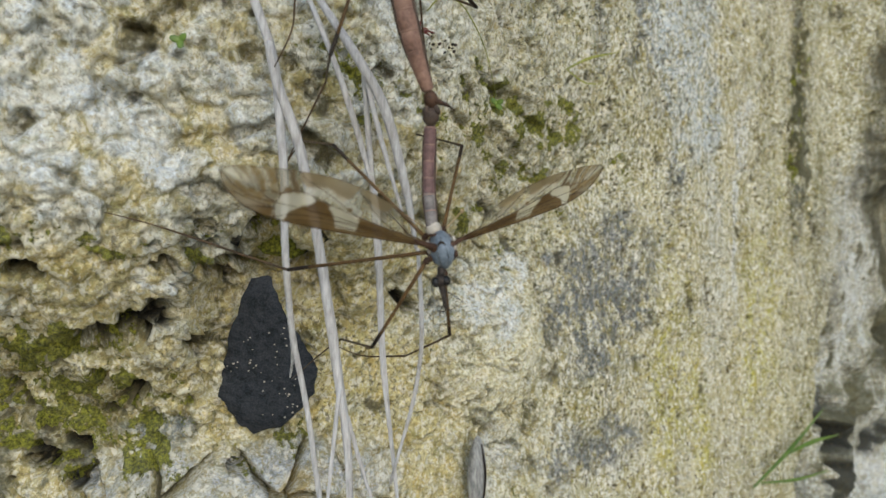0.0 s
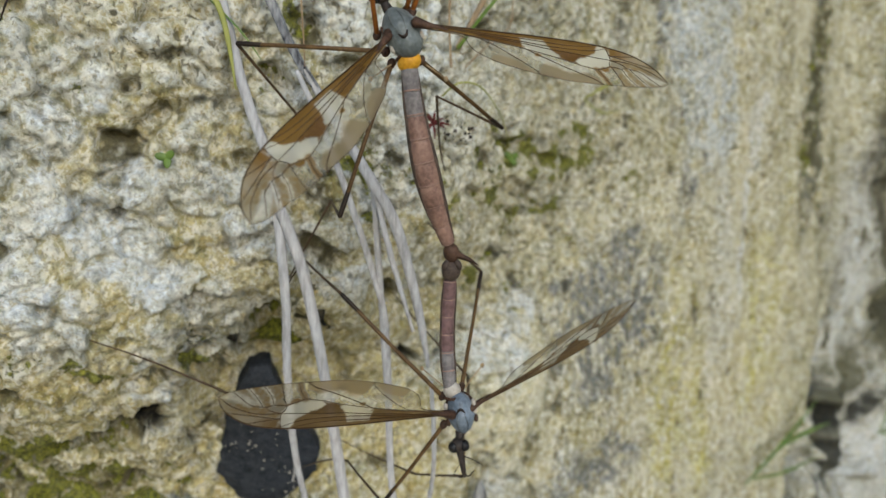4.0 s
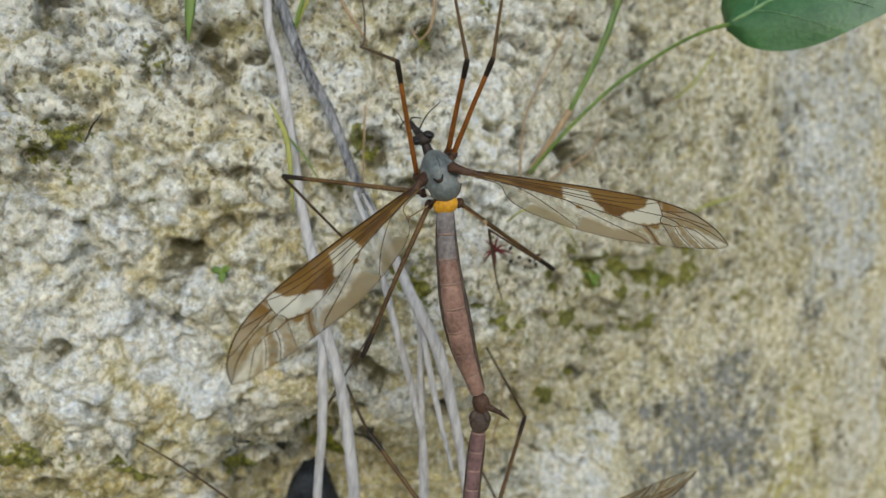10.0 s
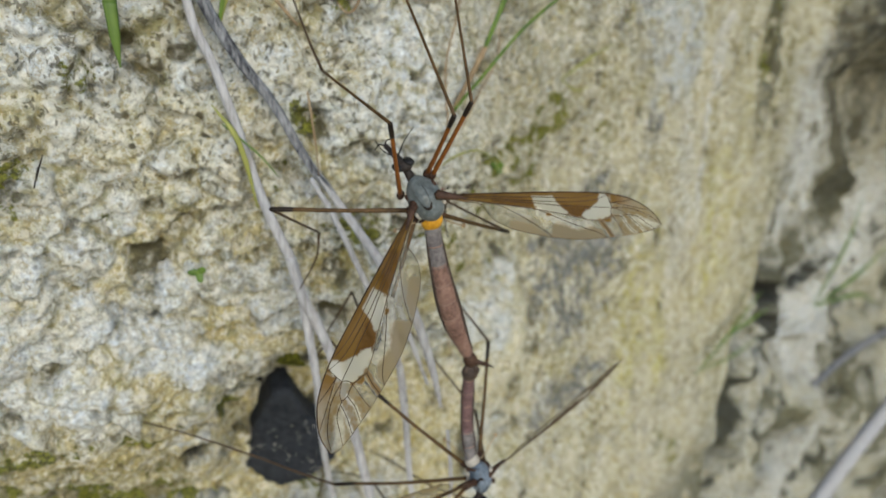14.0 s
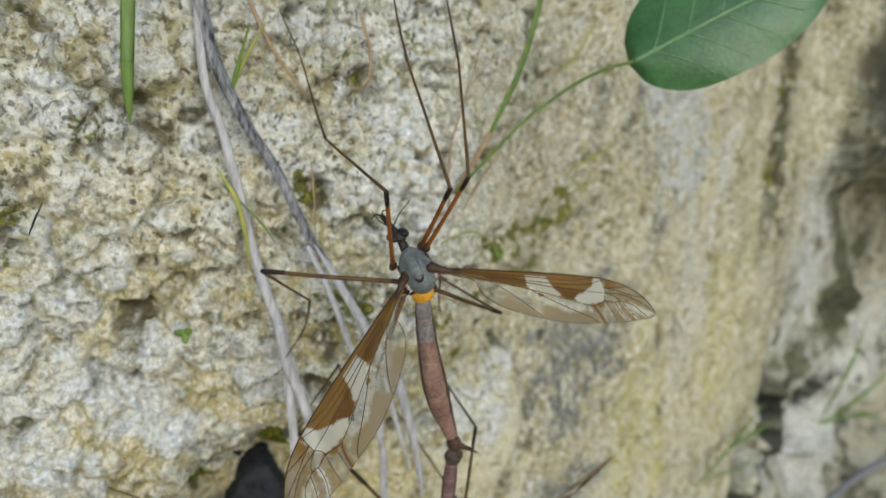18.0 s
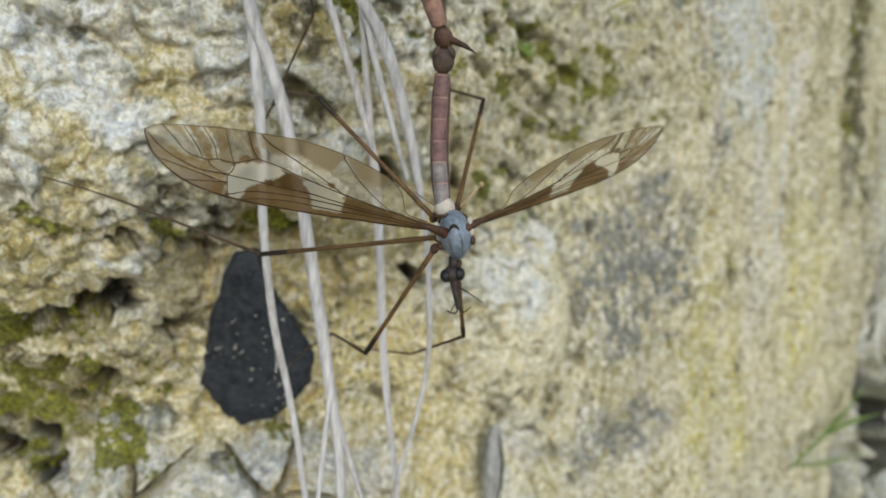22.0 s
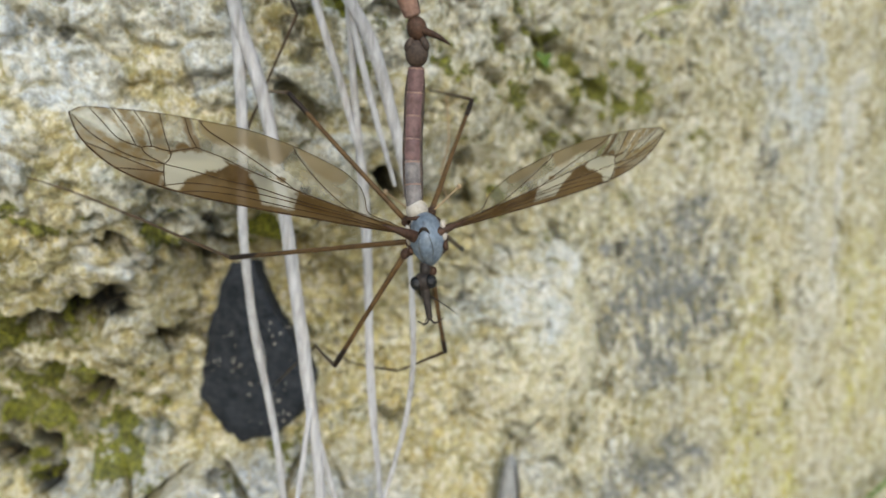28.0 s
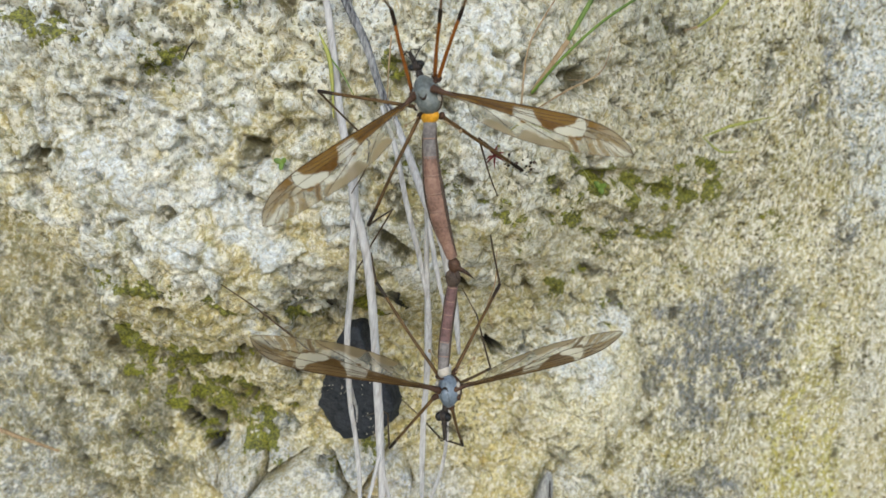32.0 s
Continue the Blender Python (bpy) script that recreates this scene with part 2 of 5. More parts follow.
M_LEG = grained("amber_leg", (0.115, 0.04, 0.009), (0.25, 0.088, 0.018), 600, 0.4)
M_LEG_D = grained("brown_leg", (0.042, 0.024, 0.010), (0.115, 0.066, 0.027), 600, 0.45)
M_KNEE = grained("black_knee", (0.008, 0.006, 0.005), (0.03, 0.02, 0.014), 900, 0.4)
M_TARSUS = grained("tarsus", (0.035, 0.024, 0.014), (0.10, 0.062, 0.036), 900, 0.5)
M_STEM = grained("bleached_stem", (0.24, 0.23, 0.225), (0.47, 0.465, 0.475), 900, 0.75, 0.25, 0.3, (1, 1, 0.16), 3)
M_STEM_D = grained("dark_stem", (0.018, 0.019, 0.026), (0.30, 0.305, 0.32), 520, 0.75, 0.25, 0.4, (1, 1, 0.22), 4)
M_GRASS = grained("grass", (0.04, 0.085, 0.010), (0.12, 0.19, 0.030), 260, 0.5, 0.4, 0.2, (1, 1, 0.2))
M_GRASS_Y = grained("yellow_grass", (0.16, 0.17, 0.03), (0.30, 0.30, 0.08), 260, 0.55, 0.3, 0.2, (1, 1, 0.2))
M_STRAW = grained("straw", (0.17, 0.11, 0.06), (0.34, 0.25, 0.15), 400, 0.7, 0.25, 0.3, (1, 1, 0.2))
M_LEAF = grained("leaf", (0.016, 0.070, 0.016), (0.042, 0.125, 0.034), 170, 0.38, 0.45, 0.35, fine=9)
M_LEAF_V = grained("leaf_vein", (0.12, 0.23, 0.10), (0.22, 0.33, 0.17), 300, 0.45)
M_PUPA = grained("grey_husk", (0.10, 0.10, 0.10), (0.30, 0.30, 0.29), 500, 0.6, 0.3, 0.6, (1, 1, 0.2))
M_RED = grained("withered_red", (0.06, 0.012, 0.012), (0.17, 0.045, 0.04), 600, 0.6)
M_STONE = grained("rough_stone", (0.22, 0.20, 0.15), (0.46, 0.42, 0.32), 30, 0.95, 0.1, 0.5)
# the unseen ground, made pale to bounce light up under the overhang
M_PALE_GRIT = grained("grit", (0.26, 0.24, 0.18), (0.52, 0.48, 0.38), 40, 0.95, 0.1, 0.3)


# ---- mesh helpers ----
def mesh_of(name, verts, faces, mat, smooth=True):
    me = bpy.data.meshes.new(name)
    me.from_pydata([tuple(v) for v in verts], [], faces)
    me.materials.append(mat)
    if smooth:
        me.shade_smooth()
    return me


def mm(p):
    return Vector(p) * 0.001


def thing(name, at, label, category, group="", kind=""):
    e = new(name)
    e.location = mm(at)
    e.empty_display_size = 0.002
    e["at"] = tuple(mm(at))
    return tagged(e, label, category, group, kind)


def part(name, geo, mat, parent, label=""):
    """One mesh in world millimetres as a part of a thing, or of a part."""
    top = parent
    while top.parent:
        top = top.parent
    o = Vector(top["at"])
    verts, faces = geo
    ob = new(name, mesh_of(name, [mm(v) - o for v in verts], faces, mat))
    ob.parent = parent
    if label:
        tagged(ob, label)
    return ob


def smooth_line(pts, n=6):
    """Catmull-Rom through the points."""
    p = [Vector(q) for q in pts]
    if len(p) < 3:
        return [p[0].lerp(p[-1], i / n) for i in range(n + 1)]
    p = [p[0] * 2 - p[1]] + p + [p[-1] * 2 - p[-2]]
    out = []
    for i in range(1, len(p) - 2):
        a, b, c, d = p[i - 1:i + 3]
        for k in range(n):
            t = k / n
            out.append(0.5 * (2 * b + (c - a) * t + (2 * a - 5 * b + 4 * c - d) * t * t + (3 * b - a - 3 * c + d) * t ** 3))
    return out + [p[-2]]


def tube(pts, radii, n=8, flat=1.0, side=None, wobble=0.0, seed=0):
    """A tapered tube with rounded, closed ends. flat squeezes it across `side`."""
    rnd = random.Random(seed)
    pts = [Vector(q) for q in pts]
    m = len(pts)
    rad = np.interp(np.linspace(0, 1, m), np.linspace(0, 1, len(radii)), radii)
    verts, faces = [], []
    up = Vector(side) if side else Vector((0.31, -0.9, 0.2))
    for i, p in enumerate(pts):
        d = (pts[min(i + 1, m - 1)] - pts[max(i - 1, 0)]).normalized()
        a = (up - d * up.dot(d)).normalized()
        b = d.cross(a)
        for k in range(n):
            w = 2 * math.pi * k / n
            r = rad[i] * (1 + wobble * (rnd.random() - 0.5))
            verts.append(p + a * (math.cos(w) * r * flat) + b * (math.sin(w) * r))
    for i in range(m - 1):
        for k in range(n):
            k2 = (k + 1) % n
            faces.append((i * n + k, i * n + k2, (i + 1) * n + k2, (i + 1) * n + k))
    for i, sgn in ((0, -1), (m - 1, 1)):
        d = (pts[1] - pts[0] if i == 0 else pts[-1] - pts[-2]).normalized() * sgn
        c = len(verts)
        verts.append(pts[i] + d * rad[i] * 0.6)
        for k in range(n):
            k2 = (k + 1) % n
            faces.append((c, i * n + k2, i * n + k) if sgn < 0 else (c, i * n + k, i * n + k2))
    return verts, faces


def blob(centre, axes, n=18, m=12, shape=None):
    """An ellipsoid with half axes given as three vectors (long, side, up); shape(t, w) scales its rings."""
    c = Vector(centre)
    A, B, C = (Vector(a) for a in axes)
    verts, faces = [], []
    for i in range(m + 1):
        th = math.pi * i / m
        for k in range(n):
            w = 2 * math.pi * k / n
            s = shape(i / m, w) if shape else 1.0
            verts.append(c + A * math.cos(th) + (B * math.cos(w) + C * math.sin(w)) * (math.sin(th) * s))
    for i in range(m):
        for k in range(n):
            k2 = (k + 1) % n
            faces.append((i * n + k, i * n + k2, (i + 1) * n + k2, (i + 1) * n + k))
    return verts, faces


def joined(*geos):
    verts, faces = [], []
    for v, f in geos:
        o = len(verts)
        verts += list(v)
        faces += [tuple(i + o for i in q) for q in f]
    return verts, faces


# ---- noise over a plane, metres in ----
def hashed(ix, iy, seed):
    h = (ix.astype(np.int64) * 374761393 + iy.astype(np.int64) * 668265263 + seed * 1442695041) & 0xFFFFFFFF
    h = ((h ^ (h >> 13)) * 1274126177) & 0xFFFFFFFF
    return ((h ^ (h >> 16)) & 0xFFFFFF) / float(0xFFFFFF)


def vnoise(x, y, size, seed):
    x, y = x / size, y / size
    ix, iy = np.floor(x), np.floor(y)
    fx, fy = x - ix, y - iy
    fx, fy = fx * fx * (3 - 2 * fx), fy * fy * (3 - 2 * fy)
    a, b = hashed(ix, iy, seed), hashed(ix + 1, iy, seed)
    c, d = hashed(ix, iy + 1, seed), hashed(ix + 1, iy + 1, seed)
    return (a + (b - a) * fx) * (1 - fy) + (c + (d - c) * fx) * fy


def fbm(x, y, size, seed, octaves=4, gain=0.5):
    tot, amp, s = 0.0, 1.0, 0.0
    for o in range(octaves):
        cs, sn = math.cos(o * 1.1), math.sin(o * 1.1)
        tot = tot + amp * vnoise(x * cs - y * sn, x * sn + y * cs, size, seed + o * 17)
        s, amp, size = s + amp, amp * gain, size * 0.5
    return tot / s


def cells(x, y, size, seed):
    """Nearest distance, second distance (in cells) and the cell's own random number."""
    x, y = x / size, y / size
    ix, iy = np.floor(x), np.floor(y)
    f1, f2, rid = np.full(x.shape, 9.0), np.full(x.shape, 9.0), np.zeros(x.shape)
    for dx in (-1, 0, 1):
        for dy in (-1, 0, 1):
            cx, cy = ix + dx, iy + dy
            px, py = cx + 0.1 + 0.8 * hashed(cx, cy, seed), cy + 0.1 + 0.8 * hashed(cx, cy, seed + 5)
            d = np.hypot(x - px, y - py)
            near = d < f1
            f2 = np.where(near, f1, np.minimum(f2, d))
            rid = np.where(near, hashed(cx, cy, seed + 9), rid)
            f1 = np.where(near, d, f1)
    return f1, f2, rid


def vnoise3(x, y, z, size, seed):
    x, y, z = x / size, y / size, z / size
    k = np.floor(z)
    f = z - k
    f = f * f * (3 - 2 * f)
    ix, iy = np.floor(x), np.floor(y)
    fx, fy = x - ix, y - iy
    fx, fy = fx * fx * (3 - 2 * fx), fy * fy * (3 - 2 * fy)
    out = 0.0
    for q, w in ((k, 1 - f), (k + 1, f)):
        o = q * 57.0
        a, b = hashed(ix + o, iy - q * 31, seed), hashed(ix + o + 1, iy - q * 31, seed)
        c, d = hashed(ix + o, iy - q * 31 + 1, seed), hashed(ix + o + 1, iy - q * 31 + 1, seed)
        out = out + w * ((a + (b - a) * fx) * (1 - fy) + (c + (d - c) * fx) * fy)
    return out


def fbm3(x, y, z, size, seed, octaves=4, gain=0.5):
    tot, amp, s = 0.0, 1.0, 0.0
    for o in range(octaves):
        cs, sn = math.cos(o * 1.1 + 0.3), math.sin(o * 1.1 + 0.3)
        tot = tot + amp * vnoise3(x * cs - z * sn, y * 0.98 + 0.2 * z, x * sn + z * cs, size, seed + o * 17)
        s, amp, size = s + amp, amp * gain, size * 0.5
    return tot / s


def cells3(x, y, z, size, seed):
    """As cells(), through the solid rock."""
    x, y, z = x / size, y / size, z / size
    ix, iy, iz = np.floor(x), np.floor(y), np.floor(z)
    f1, f2, rid = np.full(x.shape, 9.0), np.full(x.shape, 9.0), np.zeros(x.shape)
    for dz in (-1, 0, 1):
        for dx in (-1, 0, 1):
            for dy in (-1, 0, 1):
                cx, cy, cz = ix + dx, iy + dy, iz + dz
                hx, hy = cx + cz * 57, cy - cz * 31
                r = hashed(hx, hy, seed)
                r2 = (r * 977.0) % 1.0
                r3 = (r * 31337.0) % 1.0
                d = (x - cx - 0.1 - 0.8 * r) ** 2 + (y - cy - 0.1 - 0.8 * r2) ** 2 + (z - cz - 0.1 - 0.8 * r3) ** 2
                near = d < f1
                f2 = np.where(near, f1, np.minimum(f2, d))
                rid = np.where(near, (r * 6151.0) % 1.0, rid)
                f1 = np.where(near, d, f1)
    return np.sqrt(f1), np.sqrt(f2), rid


def step(a, b, v):
    t = np.clip((v - a) / (b - a), 0, 1)
    return t * t * (3 - 2 * t)


def mound(x, z, cx, cz, rx, rz):
    """A smooth boss, 1 in its middle."""
    d = ((x - cx) / rx) ** 2 + ((z - cz) / rz) ** 2
    return np.clip(1 - d, 0, 1) ** 1.5


FRAY = {}


def spot(x, z, cx, cz, rx, rz, soft=0.35):
    """1 inside an ellipse with a frayed rim, 0 outside."""
    d = np.hypot((x - cx) / rx, (z - cz) / rz)
    d = d + FRAY.setdefault("wide", None if "wide" in FRAY else (fbm(x, z, 0.006, 301, 3) - 0.5) * 1.1)
    return 1 - step(1 - soft, 1 + soft, d)


# ---- the rock wall ----
BACK_X = (-2.5, -0.5, -0.12, -0.09, -0.06, -0.03, 0.0, 0.03, 0.1, 0.2, 0.36, 0.7, 1.4, 3.0)
BACK_Y = (0.05, 0.09, 0.135, 0.14, 0.138, 0.148, 0.172, 0.2, 0.262, 0.355, 0.5, 0.74, 1.05, 1.4)
LUMP_X = (-2.5, -0.5, -0.12, -0.09, -0.06, -0.05, -0.02, 0.0, 0.012, 0.03, 0.1, 0.2)
LUMP_Y = (0.02, 0.05, 0.075, 0.082, 0.091, 0.098, 0.108, 0.124, 0.15, 0.188, 0.262, 0.355)
EDGE_X = (-0.5, -0.12, -0.1, -0.088, -0.07, -0.05, -0.035, -0.02, 0.0, 0.015, 0.035)
EDGE_Z = (0.52, 0.54, 0.52, 0.503, 0.495, 0.490, 0.502, 0.507, 0.514, 0.53, 0.548)


def soften(x, xs, ys, w):
    """Piecewise-linear profile, averaged over a width."""
    return sum(np.interp(x + w * k / 3.0, xs, ys) * (7 - abs(k)) for k in range(-6, 7)) / 49.0


def steps_between(a, b, d):
    return np.linspace(a, b, int(round((b - a) / d)) + 1)[:-1]


def growing(a, b, d, g):
    out, x = [], a
    s = 1 if b > a else -1
    while (b - x) * s > 0:
        x += d * s
        d *= g
        out.append(x)
    return np.array(out)


def rock_wall():
    xs = np.concatenate([growing(-0.15, -2.4, 0.0012, 1.14)[::-1], steps_between(-0.15, -0.1, 0.0007), steps_between(-0.1, 0.0, 0.00036), steps_between(0.0, 0.038, 0.00024), steps_between(0.038, 0.2, 0.00052),
                         steps_between(0.2, 0.42, 0.0013), growing(0.42, 2.9, 0.002, 1.14)])
    zs = np.concatenate([growing(0.405, -0.02, 0.0012, 1.012)[::-1], steps_between(0.405, 0.44, 0.0006), steps_between(0.44, 0.585, 0.00036),
                         steps_between(0.585, 0.66, 0.0007), growing(0.66, 1.9, 0.0015, 1.1)])
    X, Z = np.meshgrid(xs, zs)
    wob = (fbm(X, Z, 0.03, 3, 4) - 0.5) * 0.02 + (fbm(X, Z, 0.008, 4, 3) - 0.5) * 0.008
    back = soften(X, BACK_X, BACK_Y, 0.006)
    lump = soften(X, LUMP_X, LUMP_Y, 0.004)
    edge = np.interp(X, EDGE_X, EDGE_Z) + wob * 0.8
    over = step(-0.030, 0.010, Z - edge)                      # the crumbly mass that overhangs
    over = over * (1 - 0.62 * spot(X, Z, -0.0345, 0.486, 0.011, 0.0165, 0.4))         # the niche of the slate flake
    lump = lump + np.clip(0.548 - Z, 0.0, 0.06) * 0.22 * step(0.02, -0.02, X)
    Y = back + (np.minimum(lump, back) - back) * over
    Y = Y + (fbm(X, Z, 0.045, 11, 3) - 0.5) * 0.008 + (fbm(X, Z, 0.017, 13, 2) - 0.5) * 0.004
    dz, dx = np.gradient(Y, zs, xs)
    inv = 1 / np.sqrt(1 + dx * dx + dz * dz)
    nx, ny, nz_ = dx * inv, -inv, dz * inv
    face = step(0.015, 0.05, X)                               # 1 on the smooth slanting side
    far = step(0.185, 0.215, X + (fbm(X, Z, 0.03, 71, 3) - 0.5) * 0.02 - (Z - 0.45) * 0.22)   # stones past the crack
    V = Z - (Z - 0.5) * 0.2 * face                                  # streaks run down the side
    U = X * np.interp(X, (0.0, 0.05), (1.0, 1.33))
    # relief, through the solid rock: chunks with slanting tops, seams between, crumbs
    mid = np.abs(fbm3(X, Y, V, 0.012, 21, 4, 0.6) - 0.5) * 2
    wx, wz = (fbm(X, Z, 0.007, 23, 3) - 0.5) * 0.006, (fbm(X, Z, 0.007, 24, 3) - 0.5) * 0.006
    f1, f2, rid = cells3(X + wx, Y, V + wz, 0.0078, 31)
    slant = (rid * 7.0 % 1.0 - 0.5) * np.sin(X * 400 + rid * 40) + (rid * 13.0 % 1.0 - 0.5) * np.sin(Z * 400 + rid * 70)
    crumb = step(0.0, 0.16, f2 - f1) * (0.25 + 0.55 * rid + 0.35 * slant)
    g1, g2, gid = cells3(X + wx * 0.6, Y, V + wz * 0.6, 0.0026, 41)
    grain = step(0.0, 0.22, g2 - g1) * (0.2 + 0.8 * gid)
    fine = fbm3(X, Y, V, 0.0013, 51, 3, 0.75) - 0.5
    e1, e2, eid = cells3(X + wx * 0.8, Y, V + wz * 0.8, 0.0045, 45)
    knob = step(0.0, 0.3, e2 - e1) * (0.15 + 0.85 * eid) * step(0.38, 0.55, fbm(U, Z, 0.014, 47, 3))
    chunky = step(0.40, 0.54, fbm(U, Z, 0.024, 33, 3)) * (1 - face)
    h = (0.4 - mid) * 0.0022 * (1 - 0.4 * face) + crumb * (0.0003 + 0.0013 * chunky) + grain * (0.0003 + 0.0003 * (1 - face)) + knob * 0.0006 * (1 - 0.7 * face) + fine * 0.0010 - 0.0009 * (1 - face)
    # ragged hollows and gaps, in patches
    rough = step(0.45, 0.6, fbm(U, Z, 0.028, 61, 3))
    q1 = fbm3(X, Y * 0.7, V * 1.15, 0.0075, 65, 4, 0.55)
    pit1 = step(0.62, 0.68, q1 + 0.03 * rough - 0.03 * face)
    q2 = fbm3(X, Y, V, 0.0030, 66, 3, 0.6)
    pit2 = step(0.63, 0.70, q2 + 0.04 * rough - 0.01)
    rift = step(0.022, 0.008, np.abs(fbm3(X, Y, V, 0.021, 69, 4, 0.55) - 0.5)) * step(0.46, 0.56, fbm(U, Z, 0.017, 67, 3)) * (1 - 0.8 * face)
    h = h - pit1 * 0.0016 - pit2 * 0.0009 - rift * 0.0015
    # hollows and bosses with places of their own
    ragged = (fbm(X, Z, 0.003, 303, 3) - 0.5) * 1.7 - 0.35

    def rent(x0, z0, x1, z1, w):
        """A ragged gap along a line."""
        t = np.clip(((X - x0) * (x1 - x0) + (Z - z0) * (z1 - z0)) / ((x1 - x0) ** 2 + (z1 - z0) ** 2), 0, 1)
        d = np.hypot(X - x0 - t * (x1 - x0), Z - z0 - t * (z1 - z0)) / w
        return 1 - step(0.6, 1.3, d + ragged)

    cave = spot(X, Z, -0.0215, 0.5485, 0.0022, 0.003) + spot(X, Z, -0.016, 0.5445, 0.003, 0.0014) + spot(X, Z, 0.0105, 0.5575, 0.0022, 0.0026) * 0.6
    cave = cave + spot(X, Z, 0.0065, 0.5535, 0.0034, 0.0022, 0.4) + spot(X, Z, 0.0235, 0.5325, 0.0040, 0.0016, 0.5) * 0.8
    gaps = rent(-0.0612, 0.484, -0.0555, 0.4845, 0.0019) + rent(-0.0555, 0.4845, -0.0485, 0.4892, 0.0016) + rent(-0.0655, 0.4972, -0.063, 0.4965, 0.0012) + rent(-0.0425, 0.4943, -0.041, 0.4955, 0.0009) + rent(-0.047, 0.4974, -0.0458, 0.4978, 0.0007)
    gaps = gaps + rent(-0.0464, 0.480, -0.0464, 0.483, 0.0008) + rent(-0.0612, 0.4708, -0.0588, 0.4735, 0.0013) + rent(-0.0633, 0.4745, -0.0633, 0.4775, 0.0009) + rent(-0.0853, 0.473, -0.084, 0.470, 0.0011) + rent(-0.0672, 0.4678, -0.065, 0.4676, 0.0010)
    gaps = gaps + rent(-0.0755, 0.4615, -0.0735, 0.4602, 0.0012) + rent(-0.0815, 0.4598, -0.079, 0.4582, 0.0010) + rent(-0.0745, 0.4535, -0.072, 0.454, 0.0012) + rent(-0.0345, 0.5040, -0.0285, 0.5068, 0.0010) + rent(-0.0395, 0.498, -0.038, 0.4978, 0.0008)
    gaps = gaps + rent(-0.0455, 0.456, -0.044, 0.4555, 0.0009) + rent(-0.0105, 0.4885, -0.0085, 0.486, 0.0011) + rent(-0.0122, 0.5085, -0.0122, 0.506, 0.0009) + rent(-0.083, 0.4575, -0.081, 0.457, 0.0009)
    cave = cave + gaps * 1.1
    cave = cave + rent(-0.0405, 0.537, -0.0475, 0.5275, 0.0011) + rent(-0.0338, 0.518, -0.0275, 0.5205, 0.0007)
    cave = cave + rent(-0.031, 0.531, -0.0245, 0.530, 0.001) * 0.8 + rent(-0.0225, 0.518, -0.0195, 0.5155, 0.0013)
    cave = cave + spot(X, Z, -0.0378, 0.5600, 0.0013, 0.001) + spot(X, Z, -0.043, 0.562, 0.0009, 0.0009) + rent(-0.0265, 0.543, -0.0245, 0.5405, 0.001) * 0.8
    cave = cave + rent(0.0125, 0.5345, 0.020, 0.5355, 0.0016) * 0.8 + rent(0.012, 0.5265, 0.018, 0.5245, 0.0016) * 0.7 + rent(-0.0165, 0.5665, -0.0145, 0.5635, 0.0012) * 0.8
    cave = cave + rent(-0.0605, 0.517, -0.0595, 0.5185, 0.0011) + rent(-0.0825, 0.524, -0.082, 0.526, 0.0012) + rent(-0.0475, 0.530, -0.0465, 0.5325, 0.0012) + rent(-0.0445, 0.5398, -0.0432, 0.5402, 0.0008) + rent(-0.075, 0.5364, -0.073, 0.5364, 0.0008)
    cave = cave + rent(-0.0665, 0.540, -0.0645, 0.540, 0.0007) + rent(-0.074, 0.5505, -0.0715, 0.5505, 0.0009) + rent(0.003, 0.526, 0.0042, 0.525, 0.0010) * 0.8 + rent(0.0045, 0.5515, 0.007, 0.554, 0.0012) * 0.8
    cave = cave + rent(0.1745, 0.605, 0.1735, 0.578, 0.0022) * 0.5 + rent(0.165, 0.557, 0.164, 0.529, 0.003) * 0.5 + rent(0.132, 0.551, 0.136, 0.548, 0.0016) * 0.6 + rent(0.148, 0.553, 0.152, 0.5545, 0.0018) * 0.6
    h = h - np.clip(cave, 0, 1.2) * (0.0026 + 0.0035 * np.clip(gaps, 0, 1))
    boss = spot(X, Z, 0.013, 0.474, 0.013, 0.0235, 0.22)
    b1, b2, bid = cells(U + wob * 0.4, Z * 0.75 + wob * 0.4, 0.012, 81)
    stones = spot(X, Z, -0.045, 0.448, 0.03, 0.0115, 0.3)
    h = h + mound(X, Z, 0.013, 0.477, 0.0165, 0.029) * 0.009 + mound(X, Z, -0.045, 0.446, 0.037, 0.016) * (0.003 + step(0.0, 0.12, b2 - b1) * (0.004 + 0.008 * bid + 0.30 * ((bid * 7 % 1 - 0.5) * (X + 0.045) + (bid * 13 % 1 - 0.5) * (Z - 0.446))))
    nod = mound(X, Z, -0.0455, 0.528, 0.006, 0.0055) + mound(X, Z, -0.0555, 0.5125, 0.009, 0.007) + mound(X, Z, -0.069, 0.524, 0.012, 0.009)
    h = h + nod * 0.0025
    # the rougher stones beyond the crack
    k1, k2, kid = cells(U + wob * 1.5, Z + wob * 1.5, 0.075, 91)
    deep = step(0.49, 0.40, Z - np.clip(X - 0.25, 0, 1) * 0.3)
    h = h * (1 - 0.3 * far) + far * (0.25 + 0.75 * deep) * (-0.03 + 0.085 * (fbm3(X, Y, Z, 0.07, 97, 6, 0.55) - 0.3) + 0.012 * step(0.0, 0.5, k2 - k1) * kid)
    h = h - far * (1 - far) * 4 * 0.022 * deep - spot(X, Z, 0.222, 0.39, 0.012, 0.02, 0.4) * 0.03
    low = step(0.37, 0.30, Z - (X - 0.12) * 0.28)
    h = h + low * (1 - far) * (-0.015 + 0.06 * (fbm3(X, Y, Z, 0.07, 98, 4) - 0.35))
